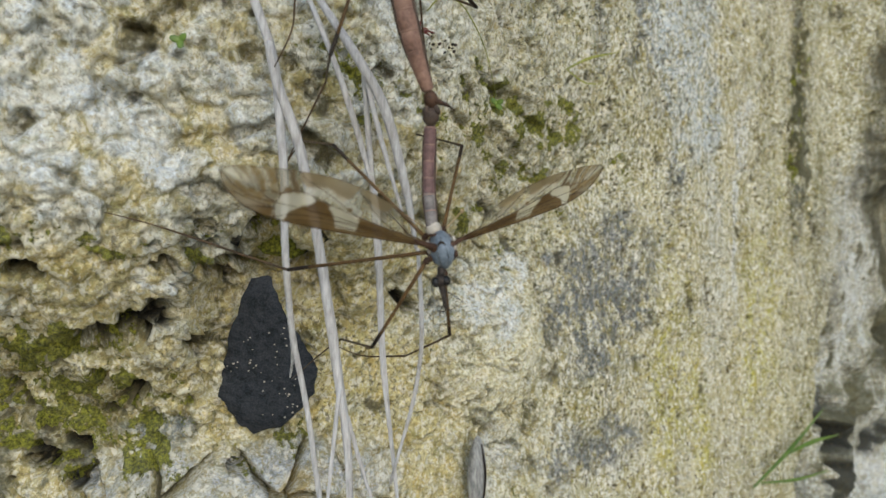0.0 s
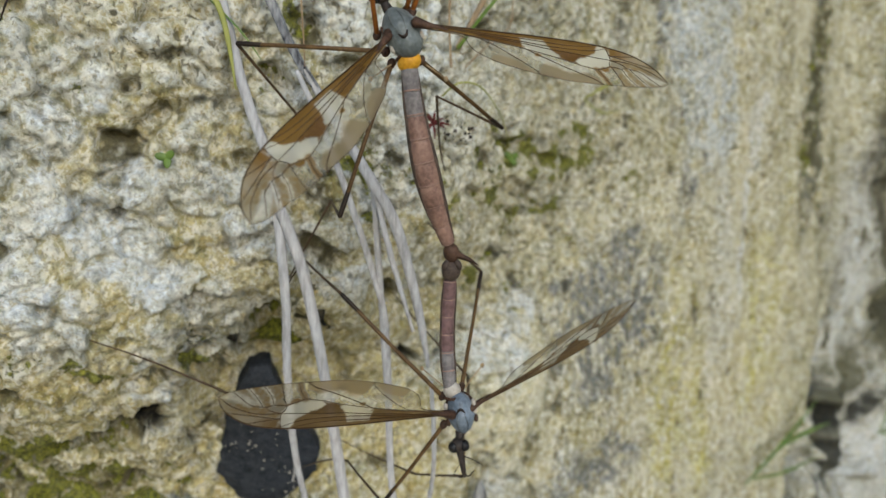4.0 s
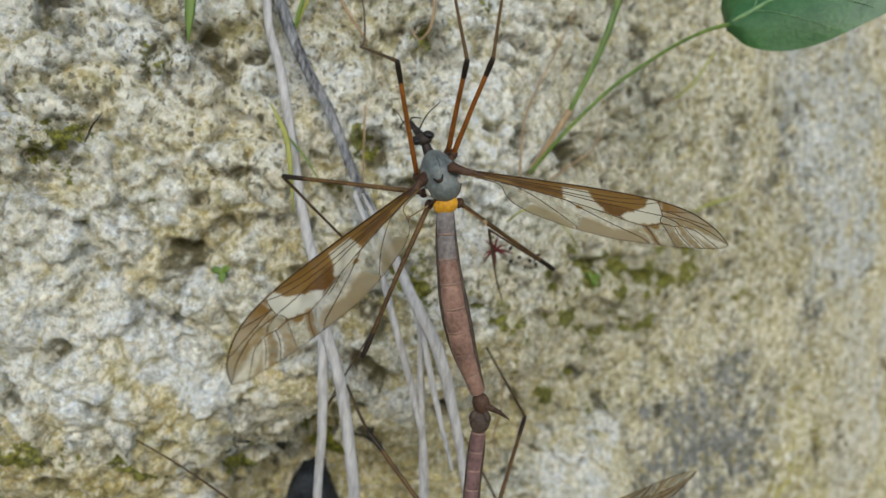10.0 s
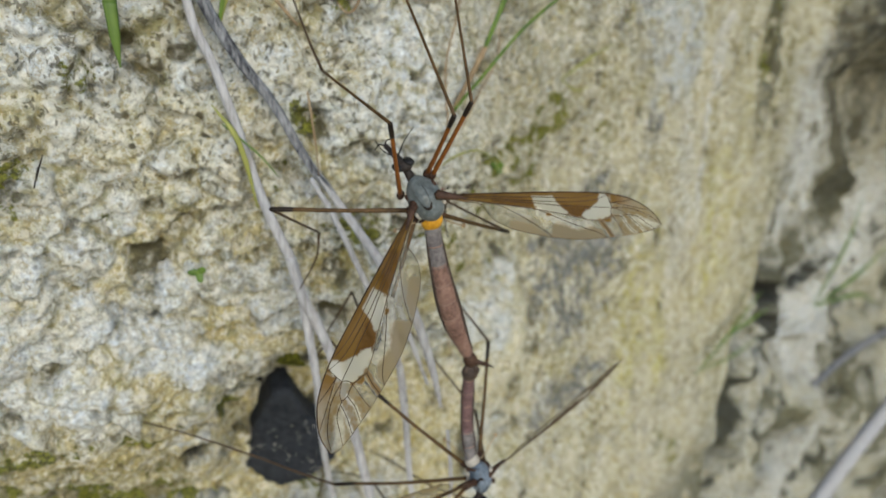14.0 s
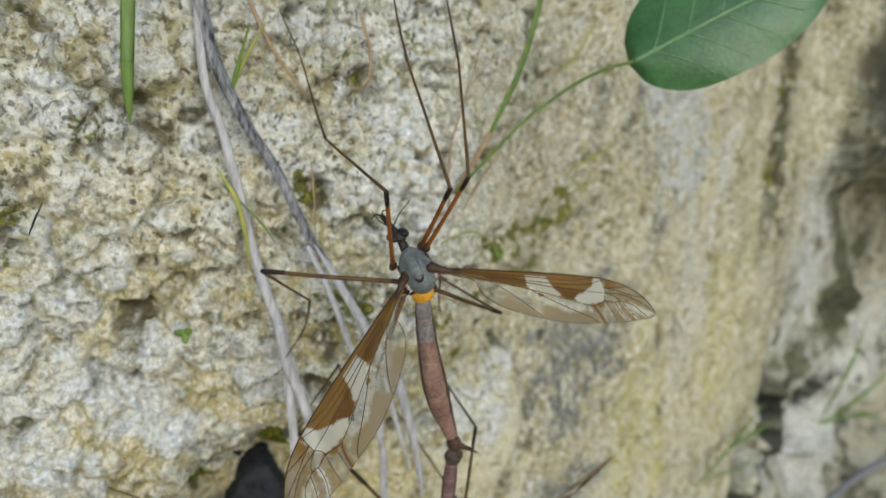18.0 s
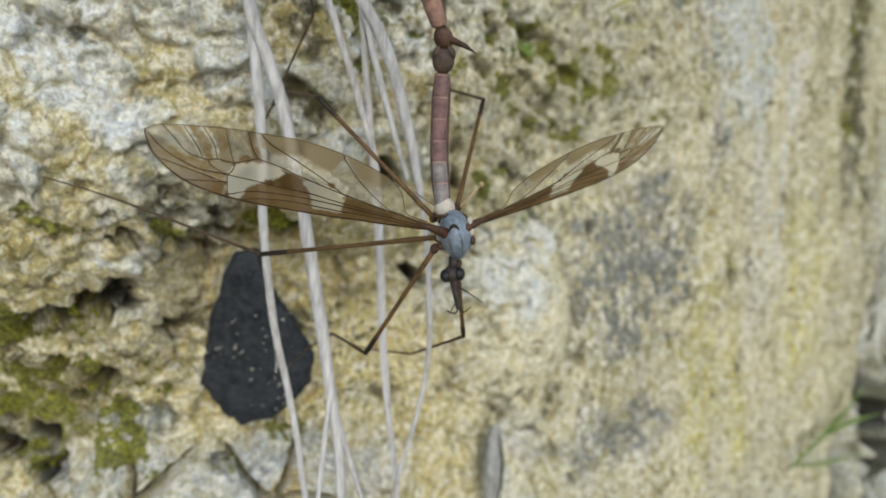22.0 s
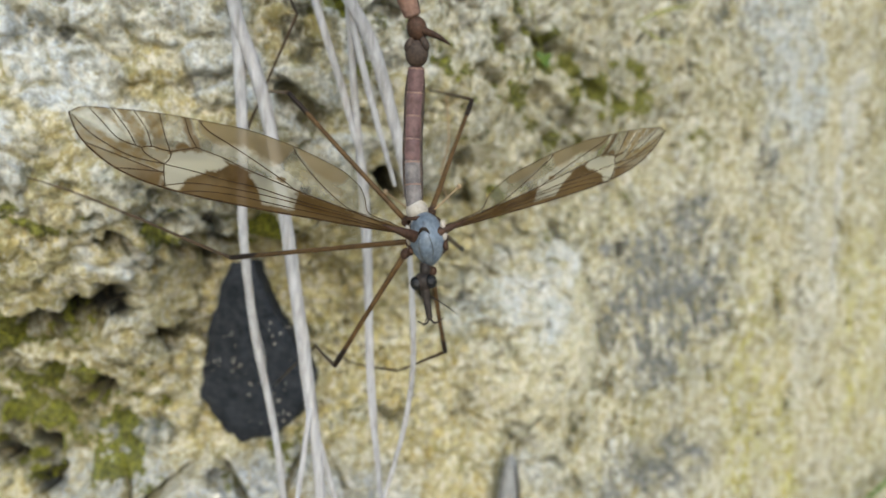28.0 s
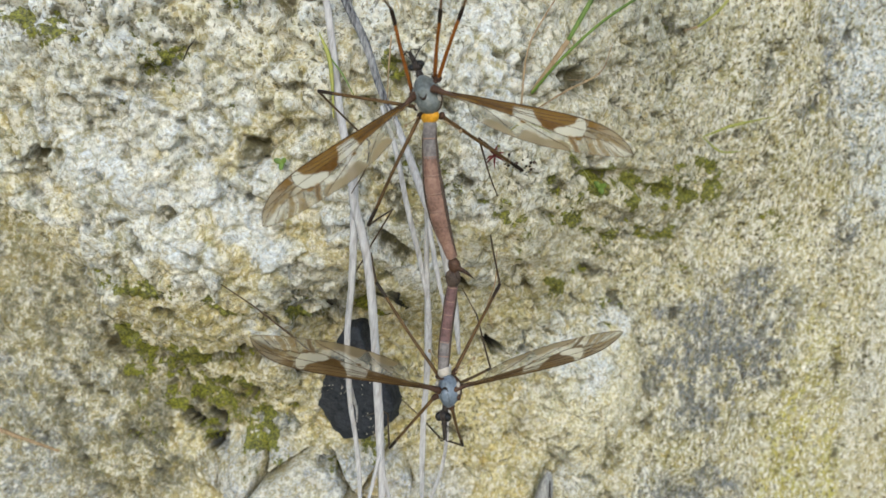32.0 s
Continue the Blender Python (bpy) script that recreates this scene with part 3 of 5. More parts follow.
    coarse = step(0.42, 0.7, X) + step(-0.15, -0.3, X) + step(0.66, 0.8, Z)
    h = h + np.clip(coarse, 0, 1) * (fbm(U, Z, 0.25, 95, 4) - 0.5) * 0.06
    PX, PY, PZ = X + h * nx, Y + h * ny, Z + h * nz_

    # mineral tones
    def tint(base, colour, amount):
        return base + (np.array(colour) - base) * np.clip(amount, 0, 1)[..., None]

    t1, t2 = fbm(U, V, 0.02, 111, 4, 0.6), fbm3(X, Y, V, 0.006, 121, 4, 0.65)
    t3, t4 = fbm3(X, Y, V, 0.0022, 131, 3, 0.65), fbm(U, V * 0.35, 0.012, 141, 4, 0.6)
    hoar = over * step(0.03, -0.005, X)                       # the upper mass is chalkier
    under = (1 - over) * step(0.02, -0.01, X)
    col = np.empty(X.shape + (3,))
    col[:] = (0.63, 0.565, 0.365)
    col = tint(col, (0.74, 0.655, 0.44), hoar)
    frost = hoar * step(0.528, 0.556, Z + (t1 - 0.5) * 0.03)
    col = tint(col, (0.73, 0.735, 0.70), frost * 0.8)
    warm = step(0.42, 0.6, fbm(U, Z, 0.03, 115, 3))
    col = tint(col, (0.60, 0.50, 0.25), warm * (0.3 + 0.6 * step(0.4, 0.58, t2)) * (1 - 0.4 * hoar) * (1 - 0.4 * face))
    col = tint(col, (0.76, 0.63, 0.31), under * (0.55 + 0.5 * step(0.38, 0.56, t2)))
    # greyer and darker towards the lower left
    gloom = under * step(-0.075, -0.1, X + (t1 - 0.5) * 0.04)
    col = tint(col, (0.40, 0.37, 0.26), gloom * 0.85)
    # white chunks
    bleach = spot(X, Z, -0.046, 0.521, 0.017, 0.017, 0.6) + spot(X, Z, -0.066, 0.524, 0.012, 0.02, 0.6) + spot(X, Z, -0.006, 0.556, 0.014, 0.022, 0.6) + spot(X, Z, -0.034, 0.556, 0.014, 0.014, 0.6) * 0.7
    bleach = bleach + spot(X, Z, -0.012, 0.588, 0.05, 0.022, 0.6) * 0.7 + spot(X, Z, -0.075, 0.555, 0.03, 0.02, 0.6) * 0.6 + spot(X, Z, 0.038, 0.562, 0.012, 0.022, 0.6) * 0.5
    white = step(0.40, 0.56, 0.35 * t1 + 0.35 * t2 + 0.3 * rid + 0.14 * np.clip(bleach, 0, 1) + 0.05 * frost - 0.03 * hoar - 0.08 * face - 0.16 * under - 0.05)
    col = tint(col, (0.79, 0.795, 0.78), white * (0.55 + 0.45 * step(0.4, 0.55, t3)))
    snow = mound(X, Z, -0.0455, 0.528, 0.006, 0.005) + mound(X, Z, -0.0505, 0.5225, 0.006, 0.005) + mound(X, Z, -0.0475, 0.517, 0.007, 0.005) + mound(X, Z, -0.0668, 0.5205, 0.008, 0.007) + mound(X, Z, -0.0432, 0.5122, 0.005, 0.004) + mound(X, Z, -0.072, 0.5275, 0.010, 0.006) + mound(X, Z, -0.0565, 0.511, 0.007, 0.004) + mound(X, Z, -0.008, 0.551, 0.007, 0.008)
    col = tint(col, (0.77, 0.785, 0.79), step(0.2, 0.5, snow + (t2 - 0.5) * 1.2) * 0.9)
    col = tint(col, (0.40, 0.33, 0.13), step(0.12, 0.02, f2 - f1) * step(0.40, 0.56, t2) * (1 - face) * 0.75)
    col = tint(col, (0.36, 0.32, 0.13), step(0.54, 0.64, 0.5 * t2 + 0.5 * t3) * 0.6)
    col = tint(col, (0.72, 0.655, 0.47), step(-0.008, 0.004, X) * step(0.04, 0.028, X) * step(0.50, 0.512, Z) * (0.4 + 0.4 * step(0.4, 0.55, t3)))
    # the slanting side: khaki, with streaks of pale, yellow and grey
    col = tint(col, (0.50, 0.44, 0.25), face * step(0.60, 0.42, t4 * 0.6 + t2 * 0.4) * 0.4)
    col = tint(col, (0.70, 0.65, 0.48), step(0.015, 0.03, X) * step(0.085, 0.055, X) * step(0.49, 0.53, Z) * 0.6)
    col = tint(col, (0.62, 0.57, 0.42), face * step(0.48, 0.6, t4 * 0.6 + t2 * 0.4) * 0.7)
    drab = step(0.12, 0.19, X)
    col = tint(col, (0.34, 0.31, 0.15), drab * 0.6)
    yellow = spot(X, Z, 0.079, 0.445, 0.007, 0.035, 0.6) + spot(X, Z, 0.133, 0.462, 0.009, 0.04, 0.6) + spot(X, Z, 0.1, 0.425, 0.006, 0.02, 0.6) + spot(X, Z, 0.078, 0.488, 0.006, 0.014, 0.6) * 0.7
    yellow = yellow + spot(X, Z, 0.090, 0.455, 0.010, 0.03, 0.7) * 0.6 + spot(X, Z, 0.150, 0.47, 0.010, 0.05, 0.7) * 0.6
    col = tint(col, (0.62, 0.545, 0.10), np.clip(yellow, 0, 1) * step(0.33, 0.50, t2) * 0.85)
    streaky = step(0.50, 0.62, fbm(U, V * 0.55, 0.009, 143, 4, 0.6)) * step(0.005, 0.03, X)
    col = tint(col, (0.33, 0.295, 0.12), streaky * (0.35 + 0.65 * step(0.42, 0.56, t3)) * 0.75)
    mottled = step(0.50, 0.60, fbm(U, V * 0.6, 0.007, 145, 4, 0.6)) * step(0.005, 0.03, X)
    col = tint(col, (0.77, 0.705, 0.51), mottled * (0.4 + 0.6 * step(0.40, 0.54, t3)) * 0.8)
    pale = spot(X, Z, 0.106, 0.49, 0.008, 0.04) + spot(X, Z, 0.109, 0.542, 0.0035, 0.008) + spot(X, Z, 0.106, 0.52, 0.004, 0.02)
    col = tint(col, (0.68, 0.66, 0.57), pale * 0.7)
    chalkline = spot(X, Z, 0.124, 0.545, 0.0045, 0.013) + spot(X, Z, 0.121, 0.52, 0.002, 0.016) + spot(X, Z, 0.120, 0.49, 0.0015, 0.02) + spot(X, Z, 0.130, 0.561, 0.004, 0.004)
    col = tint(col, (0.74, 0.75, 0.75), chalkline * 0.85)
    # dark ring painted around the boss, as the shade of its crevice
    rim = spot(X, Z, 0.0145, 0.474, 0.0165, 0.027, 0.3) * (1 - boss)
    col = tint(col, (0.20, 0.17, 0.07), rim * step(0.36, 0.48, t2) * 0.85)
    col = tint(col, (0.80, 0.735, 0.53), boss * (0.85 + 0.15 * step(0.36, 0.5, t2)))
    col = tint(col, (0.47, 0.50, 0.50), spot(X, Z, 0.004, 0.4865, 0.013, 0.009, 0.5) * step(0.32, 0.48, t3) * 0.8)
    col = tint(col, (0.76, 0.78, 0.79), (spot(X, Z, 0.0075, 0.488, 0.007, 0.010, 0.4) + spot(X, Z, 0.015, 0.4945, 0.006, 0.006, 0.4)) * step(0.30, 0.5, t2) * 0.9)
    grey = (spot(X, Z, 0.051, 0.487, 0.0215, 0.0255, 0.3) + spot(X, Z, 0.05, 0.437, 0.022, 0.009, 0.4)) * step(0.34, 0.46, t2 * 0.5 + t3 * 0.5)
    grey = grey + spot(X, Z, 0.0835, 0.527, 0.004, 0.009, 0.5) * step(0.4, 0.52, t2) + spot(X, Z, 0.069, 0.569, 0.006, 0.009, 0.5) * step(0.4, 0.5, t3)
    col = tint(col, (0.135, 0.150, 0.175), np.clip(grey, 0, 1) * (0.55 + 0.35 * step(0.40, 0.52, t3)))
    blue = (spot(X, Z, 0.09, 0.578, 0.013, 0.034, 0.4) + spot(X, Z, 0.105, 0.553, 0.005, 0.016, 0.5) + spot(X, Z, 0.067, 0.592, 0.007, 0.014, 0.5)) * step(0.28, 0.46, t2)
    col = tint(col, (0.50, 0.54, 0.56), np.clip(blue * 1.6, 0, 1) * 0.95)
    soot = (spot(X, Z, 0.173, 0.59, 0.008, 0.05, 0.6) + spot(X, Z, 0.169, 0.535, 0.008, 0.035, 0.6) + spot(X, Z, 0.19, 0.50, 0.008, 0.05, 0.6) * 0.6) * step(0.36, 0.50, t3 * 0.5 + t2 * 0.5)
    col = tint(col, (0.075, 0.07, 0.035), np.clip(soot, 0, 1) * 0.9)
    milky = spot(X, Z, 0.076, 0.60, 0.010, 0.03, 0.6) + spot(X, Z, 0.084, 0.575, 0.008, 0.03, 0.6) + spot(X, Z, 0.096, 0.555, 0.006, 0.02, 0.6)
    col = tint(col, (0.64, 0.68, 0.70), np.clip(milky, 0, 1) * step(0.30, 0.5, t2) * 0.75)
    blot = spot(X, Z, 0.0645, 0.582, 0.0065, 0.0065, 0.5) + spot(X, Z, 0.063, 0.5615, 0.006, 0.005, 0.5) + spot(X, Z, 0.075, 0.548, 0.005, 0.004, 0.5) * 0.7
    col = tint(col, (0.24, 0.255, 0.27), np.clip(blot, 0, 1) * step(0.34, 0.5, t3) * 0.85)
    lichen = step(0.56, 0.66, fbm(U, V, 0.016, 151, 3)) * step(0.46, 0.6, t3) * (0.3 + 0.3 * face)
    col = tint(col, (0.24, 0.24, 0.22), lichen * 0.8)
    ash = spot(X, Z, 0.047, 0.563, 0.004, 0.014, 0.6) + spot(X, Z, 0.025, 0.5225, 0.009, 0.005, 0.7) * 0.8 + spot(X, Z, 0.045, 0.441, 0.012, 0.006, 0.5) * 0.6
    col = tint(col, (0.24, 0.235, 0.19), ash * step(0.38, 0.52, t3 * 0.5 + t2 * 0.5) * 0.8)
    slateblue = step(0.53, 0.63, fbm(X, Z, 0.011, 155, 4, 0.6)) * step(-0.075, -0.095, X) * (1 - over)
    col = tint(col, (0.30, 0.315, 0.33), slateblue * (0.4 + 0.6 * step(0.42, 0.55, t3)) * 0.85)
    # dark brown patches low on the left
    low_dark = spot(X, Z, -0.078, 0.464, 0.020, 0.022, 0.7) + spot(X, Z, -0.100, 0.455, 0.022, 0.02, 0.7)
    col = tint(col, (0.22, 0.185, 0.085), np.clip(low_dark, 0, 1) * step(0.40, 0.56, t2) * 0.85)
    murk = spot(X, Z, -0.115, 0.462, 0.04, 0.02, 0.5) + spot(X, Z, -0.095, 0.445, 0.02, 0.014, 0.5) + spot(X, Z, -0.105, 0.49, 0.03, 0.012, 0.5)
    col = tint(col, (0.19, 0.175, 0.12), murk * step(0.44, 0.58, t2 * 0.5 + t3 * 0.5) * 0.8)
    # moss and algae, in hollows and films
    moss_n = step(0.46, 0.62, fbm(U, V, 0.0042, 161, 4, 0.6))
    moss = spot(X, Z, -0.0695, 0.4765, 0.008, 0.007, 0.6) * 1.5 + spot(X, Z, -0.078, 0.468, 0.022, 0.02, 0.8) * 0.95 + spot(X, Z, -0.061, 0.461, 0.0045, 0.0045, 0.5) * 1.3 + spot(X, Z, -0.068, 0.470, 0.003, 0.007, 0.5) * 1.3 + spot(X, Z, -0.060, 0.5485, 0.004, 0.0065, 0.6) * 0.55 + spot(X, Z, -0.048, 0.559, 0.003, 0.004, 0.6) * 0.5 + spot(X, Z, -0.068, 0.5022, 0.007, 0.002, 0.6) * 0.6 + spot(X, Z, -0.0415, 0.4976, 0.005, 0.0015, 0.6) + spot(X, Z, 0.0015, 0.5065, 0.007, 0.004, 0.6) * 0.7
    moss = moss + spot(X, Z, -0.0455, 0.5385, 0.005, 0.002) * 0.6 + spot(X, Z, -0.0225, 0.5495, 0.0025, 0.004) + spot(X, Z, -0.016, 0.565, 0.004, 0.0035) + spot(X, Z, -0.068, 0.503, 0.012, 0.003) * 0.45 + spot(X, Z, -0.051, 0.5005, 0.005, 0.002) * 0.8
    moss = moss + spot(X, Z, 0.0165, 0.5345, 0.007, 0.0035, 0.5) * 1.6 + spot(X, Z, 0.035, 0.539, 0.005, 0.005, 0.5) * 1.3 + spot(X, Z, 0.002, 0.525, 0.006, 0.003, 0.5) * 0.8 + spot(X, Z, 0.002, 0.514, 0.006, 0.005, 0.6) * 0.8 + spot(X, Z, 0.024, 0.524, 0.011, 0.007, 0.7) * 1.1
    # the niche spot is moss and also paints the overhang's shadow
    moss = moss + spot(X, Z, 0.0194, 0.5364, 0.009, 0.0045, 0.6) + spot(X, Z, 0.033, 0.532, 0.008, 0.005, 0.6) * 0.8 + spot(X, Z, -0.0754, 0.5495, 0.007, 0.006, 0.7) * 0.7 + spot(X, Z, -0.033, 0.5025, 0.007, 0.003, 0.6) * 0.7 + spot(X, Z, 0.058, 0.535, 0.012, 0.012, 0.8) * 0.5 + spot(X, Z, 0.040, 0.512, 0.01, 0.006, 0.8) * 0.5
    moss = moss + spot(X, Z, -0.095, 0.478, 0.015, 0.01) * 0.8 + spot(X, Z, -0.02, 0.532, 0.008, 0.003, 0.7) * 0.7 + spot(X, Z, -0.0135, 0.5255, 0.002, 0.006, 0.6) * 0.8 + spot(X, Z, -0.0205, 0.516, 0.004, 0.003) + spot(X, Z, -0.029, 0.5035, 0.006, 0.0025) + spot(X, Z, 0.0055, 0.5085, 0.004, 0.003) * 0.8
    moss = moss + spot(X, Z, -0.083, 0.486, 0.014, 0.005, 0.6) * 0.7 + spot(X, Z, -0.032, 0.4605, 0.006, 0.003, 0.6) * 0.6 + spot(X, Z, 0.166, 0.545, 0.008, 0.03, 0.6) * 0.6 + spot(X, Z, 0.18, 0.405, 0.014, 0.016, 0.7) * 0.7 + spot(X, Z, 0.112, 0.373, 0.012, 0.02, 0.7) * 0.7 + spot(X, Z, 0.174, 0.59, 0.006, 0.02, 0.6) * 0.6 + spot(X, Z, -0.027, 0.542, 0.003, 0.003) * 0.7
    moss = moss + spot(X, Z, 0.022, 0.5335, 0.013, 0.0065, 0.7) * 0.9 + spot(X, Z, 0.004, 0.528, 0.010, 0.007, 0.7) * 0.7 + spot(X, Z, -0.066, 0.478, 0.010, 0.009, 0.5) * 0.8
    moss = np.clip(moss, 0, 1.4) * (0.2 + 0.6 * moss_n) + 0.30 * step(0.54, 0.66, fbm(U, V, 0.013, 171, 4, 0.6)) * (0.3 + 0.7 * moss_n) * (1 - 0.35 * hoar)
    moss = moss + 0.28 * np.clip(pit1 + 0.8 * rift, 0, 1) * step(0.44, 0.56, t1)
    # pits and rifts darkened in colour, standing in for their shade
    pit_dark = np.clip(pit1 * step(0.50, 0.6, t2) + pit2 * 0.7 * step(0.46, 0.56, t1) + rift * step(0.44, 0.54, t2) * 0.8, 0, 1)
    col = tint(col, (0.06, 0.05, 0.03), pit_dark * 0.8)
    # placed hollows painted dark, gaps black, as deep shade
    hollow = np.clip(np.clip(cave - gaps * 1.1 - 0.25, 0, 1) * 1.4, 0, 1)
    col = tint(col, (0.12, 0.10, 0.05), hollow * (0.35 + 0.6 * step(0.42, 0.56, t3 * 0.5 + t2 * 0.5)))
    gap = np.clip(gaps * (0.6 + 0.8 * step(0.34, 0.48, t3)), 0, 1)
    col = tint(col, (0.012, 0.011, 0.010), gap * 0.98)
    # grey stones under the mass and beyond the crack
    slab = spot(X, Z, -0.056, 0.4635, 0.008, 0.004, 0.4)
    col = tint(col, (0.20, 0.225, 0.24), slab * step(0.36, 0.48, t2) * 0.8)
    col = tint(col, (0.54, 0.545, 0.55), stones * step(0.03, 0.10, b2 - b1) * (0.6 + 0.4 * step(0.36, 0.5, t2)))
    # near-black colour between the stones stands in for the shade there
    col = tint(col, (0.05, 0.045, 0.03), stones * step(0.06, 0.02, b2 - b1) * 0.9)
    col = tint(col, (0.58, 0.43, 0.17), spot(X, Z, -0.033, 0.449, 0.005, 0.004, 0.4) * 0.7)
    rock2 = np.clip(far + low, 0, 1)
    t6 = fbm3(X, Y, Z, 0.055, 193, 5, 0.62)
    col = tint(col, (0.37, 0.385, 0.385), rock2 * (0.55 + 0.4 * step(0.4, 0.6, t1)) * (0.6 + 0.4 * deep))
    # olive shadows on the far stones, put into their colour
    col = tint(col, (0.12, 0.11, 0.05), rock2 * step(0.47, 0.56, t6) * 0.85)
    col = tint(col, (0.50, 0.45, 0.30), rock2 * step(0.47, 0.38, t6) * 0.5)
    # shade in the seams and the crack, put in as near-black colour
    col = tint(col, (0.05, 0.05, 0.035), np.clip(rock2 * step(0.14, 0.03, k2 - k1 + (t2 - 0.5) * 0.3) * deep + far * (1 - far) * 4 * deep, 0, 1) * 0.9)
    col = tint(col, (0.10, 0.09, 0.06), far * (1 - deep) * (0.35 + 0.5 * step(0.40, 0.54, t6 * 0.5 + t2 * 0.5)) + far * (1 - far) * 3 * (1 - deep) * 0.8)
    # holes by the crack, painted black for the shade of their depth
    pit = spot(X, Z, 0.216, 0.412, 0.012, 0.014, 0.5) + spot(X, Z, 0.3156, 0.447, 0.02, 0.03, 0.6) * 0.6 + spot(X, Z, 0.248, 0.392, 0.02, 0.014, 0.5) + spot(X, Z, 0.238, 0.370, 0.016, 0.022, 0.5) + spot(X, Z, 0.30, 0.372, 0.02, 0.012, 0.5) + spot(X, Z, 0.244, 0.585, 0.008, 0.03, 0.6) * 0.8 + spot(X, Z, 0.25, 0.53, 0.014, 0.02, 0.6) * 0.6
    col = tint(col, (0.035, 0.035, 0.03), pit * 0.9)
    col = tint(col, (0.72, 0.74, 0.75), (spot(X, Z, 0.335, 0.318, 0.05, 0.035, 0.5) + spot(X, Z, 0.338, 0.20, 0.06, 0.04, 0.5) + spot(X, Z, 0.2345, 0.484, 0.014, 0.02, 0.5) * 0.7 + spot(X, Z, 0.244, 0.455, 0.02, 0.035, 0.5) + spot(X, Z, 0.266, 0.36, 0.012, 0.012, 0.4) + spot(X, Z, 0.35, 0.365, 0.08, 0.04, 0.5) + spot(X, Z, 0.41, 0.40, 0.05, 0.04, 0.5) + spot(X, Z, 0.215, 0.51, 0.016, 0.035, 0.6) * 0.7) * (1 - np.clip(pit, 0, 1)) * step(0.30, 0.46, t2) * 0.9)

    grit = 0.6 + 0.4 * rough + 0.35 * face - 0.45 * np.clip(boss + snow + 0.4 * stones, 0, 1)
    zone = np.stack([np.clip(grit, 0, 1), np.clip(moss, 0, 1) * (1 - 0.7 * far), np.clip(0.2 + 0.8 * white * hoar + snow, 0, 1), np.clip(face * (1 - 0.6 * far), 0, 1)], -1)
    col = np.clip(col * (0.9, 0.95, 1.0), 0.01, 0.82)
    # the rock goes on behind its face
    ring = [(r, 0) for r in range(X.shape[0])] + [(X.shape[0] - 1, c) for c in range(1, X.shape[1])]
    ring += [(r, X.shape[1] - 1) for r in range(X.shape[0] - 2, -1, -1)] + [(0, c) for c in range(X.shape[1] - 2, 0, -1)]
    ring = ring[::6]
    rim = [(PX[q], PY[q] + 0.004, PZ[q]) for q in ring]
    n = len(rim)
    hull = [(k, (k + 1) % n, n + (k + 1) % n, n + k) for k in range(n)] + [tuple(range(n, 2 * n))]
    behind = mesh_of("rock_mass", rim + [(x, 2.4, z) for x, y, z in rim], hull, M_STONE, False)
    tagged(new("rock_mass", behind), "body of the limestone outcrop behind its weathered face", "rock", kind="structure")
    me = bpy.data.meshes.new("rock_wall")
    nz, nxn = X.shape
    co = np.stack([PX, PY, PZ], -1).reshape(-1, 3).astype(np.float32)
    idx = np.arange(nz * nxn).reshape(nz, nxn)
    quad = np.stack([idx[:-1, :-1], idx[:-1, 1:], idx[1:, 1:], idx[1:, :-1]], -1).reshape(-1, 4)
    me.vertices.add(len(co))
    me.vertices.foreach_set("co", co.ravel())
    me.loops.add(quad.size)
    me.loops.foreach_set("vertex_index", quad.ravel().astype(np.int32))
    me.polygons.add(len(quad))
    me.polygons.foreach_set("loop_start", np.arange(0, quad.size, 4, dtype=np.int32))
    me.update(calc_edges=True)
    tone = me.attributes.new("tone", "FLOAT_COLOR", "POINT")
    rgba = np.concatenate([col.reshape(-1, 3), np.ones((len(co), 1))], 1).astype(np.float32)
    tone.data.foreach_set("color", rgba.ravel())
    zones = me.attributes.new("zone", "FLOAT_COLOR", "POINT")
    zones.data.foreach_set("color", zone.reshape(-1, 4).astype(np.float32).ravel())
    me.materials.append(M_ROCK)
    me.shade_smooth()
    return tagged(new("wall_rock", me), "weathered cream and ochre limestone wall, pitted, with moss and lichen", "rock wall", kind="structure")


wall = rock_wall()


def ground():
    g = np.concatenate([-growing(0.0, 60, 0.05, 1.22)[::-1], [0.0], growing(0.0, 60, 0.05, 1.22)])
    verts = [(x, y - 0.4, 0.02 * noise.noise((x * 3, y * 3, 0)) if abs(x) < 5 and abs(y) < 5 else 0.0) for y in g for x in g]
    m = len(g)
    faces = [(j * m + i, j * m + i + 1, (j + 1) * m + i + 1, (j + 1) * m + i) for j in range(m - 1) for i in range(m - 1)]
    return tagged(new("ground", mesh_of("ground", verts, faces, M_PALE_GRIT)), "unseen pale grit at the foot of the rock wall, bouncing light up", "ground", kind="structure")


ground()


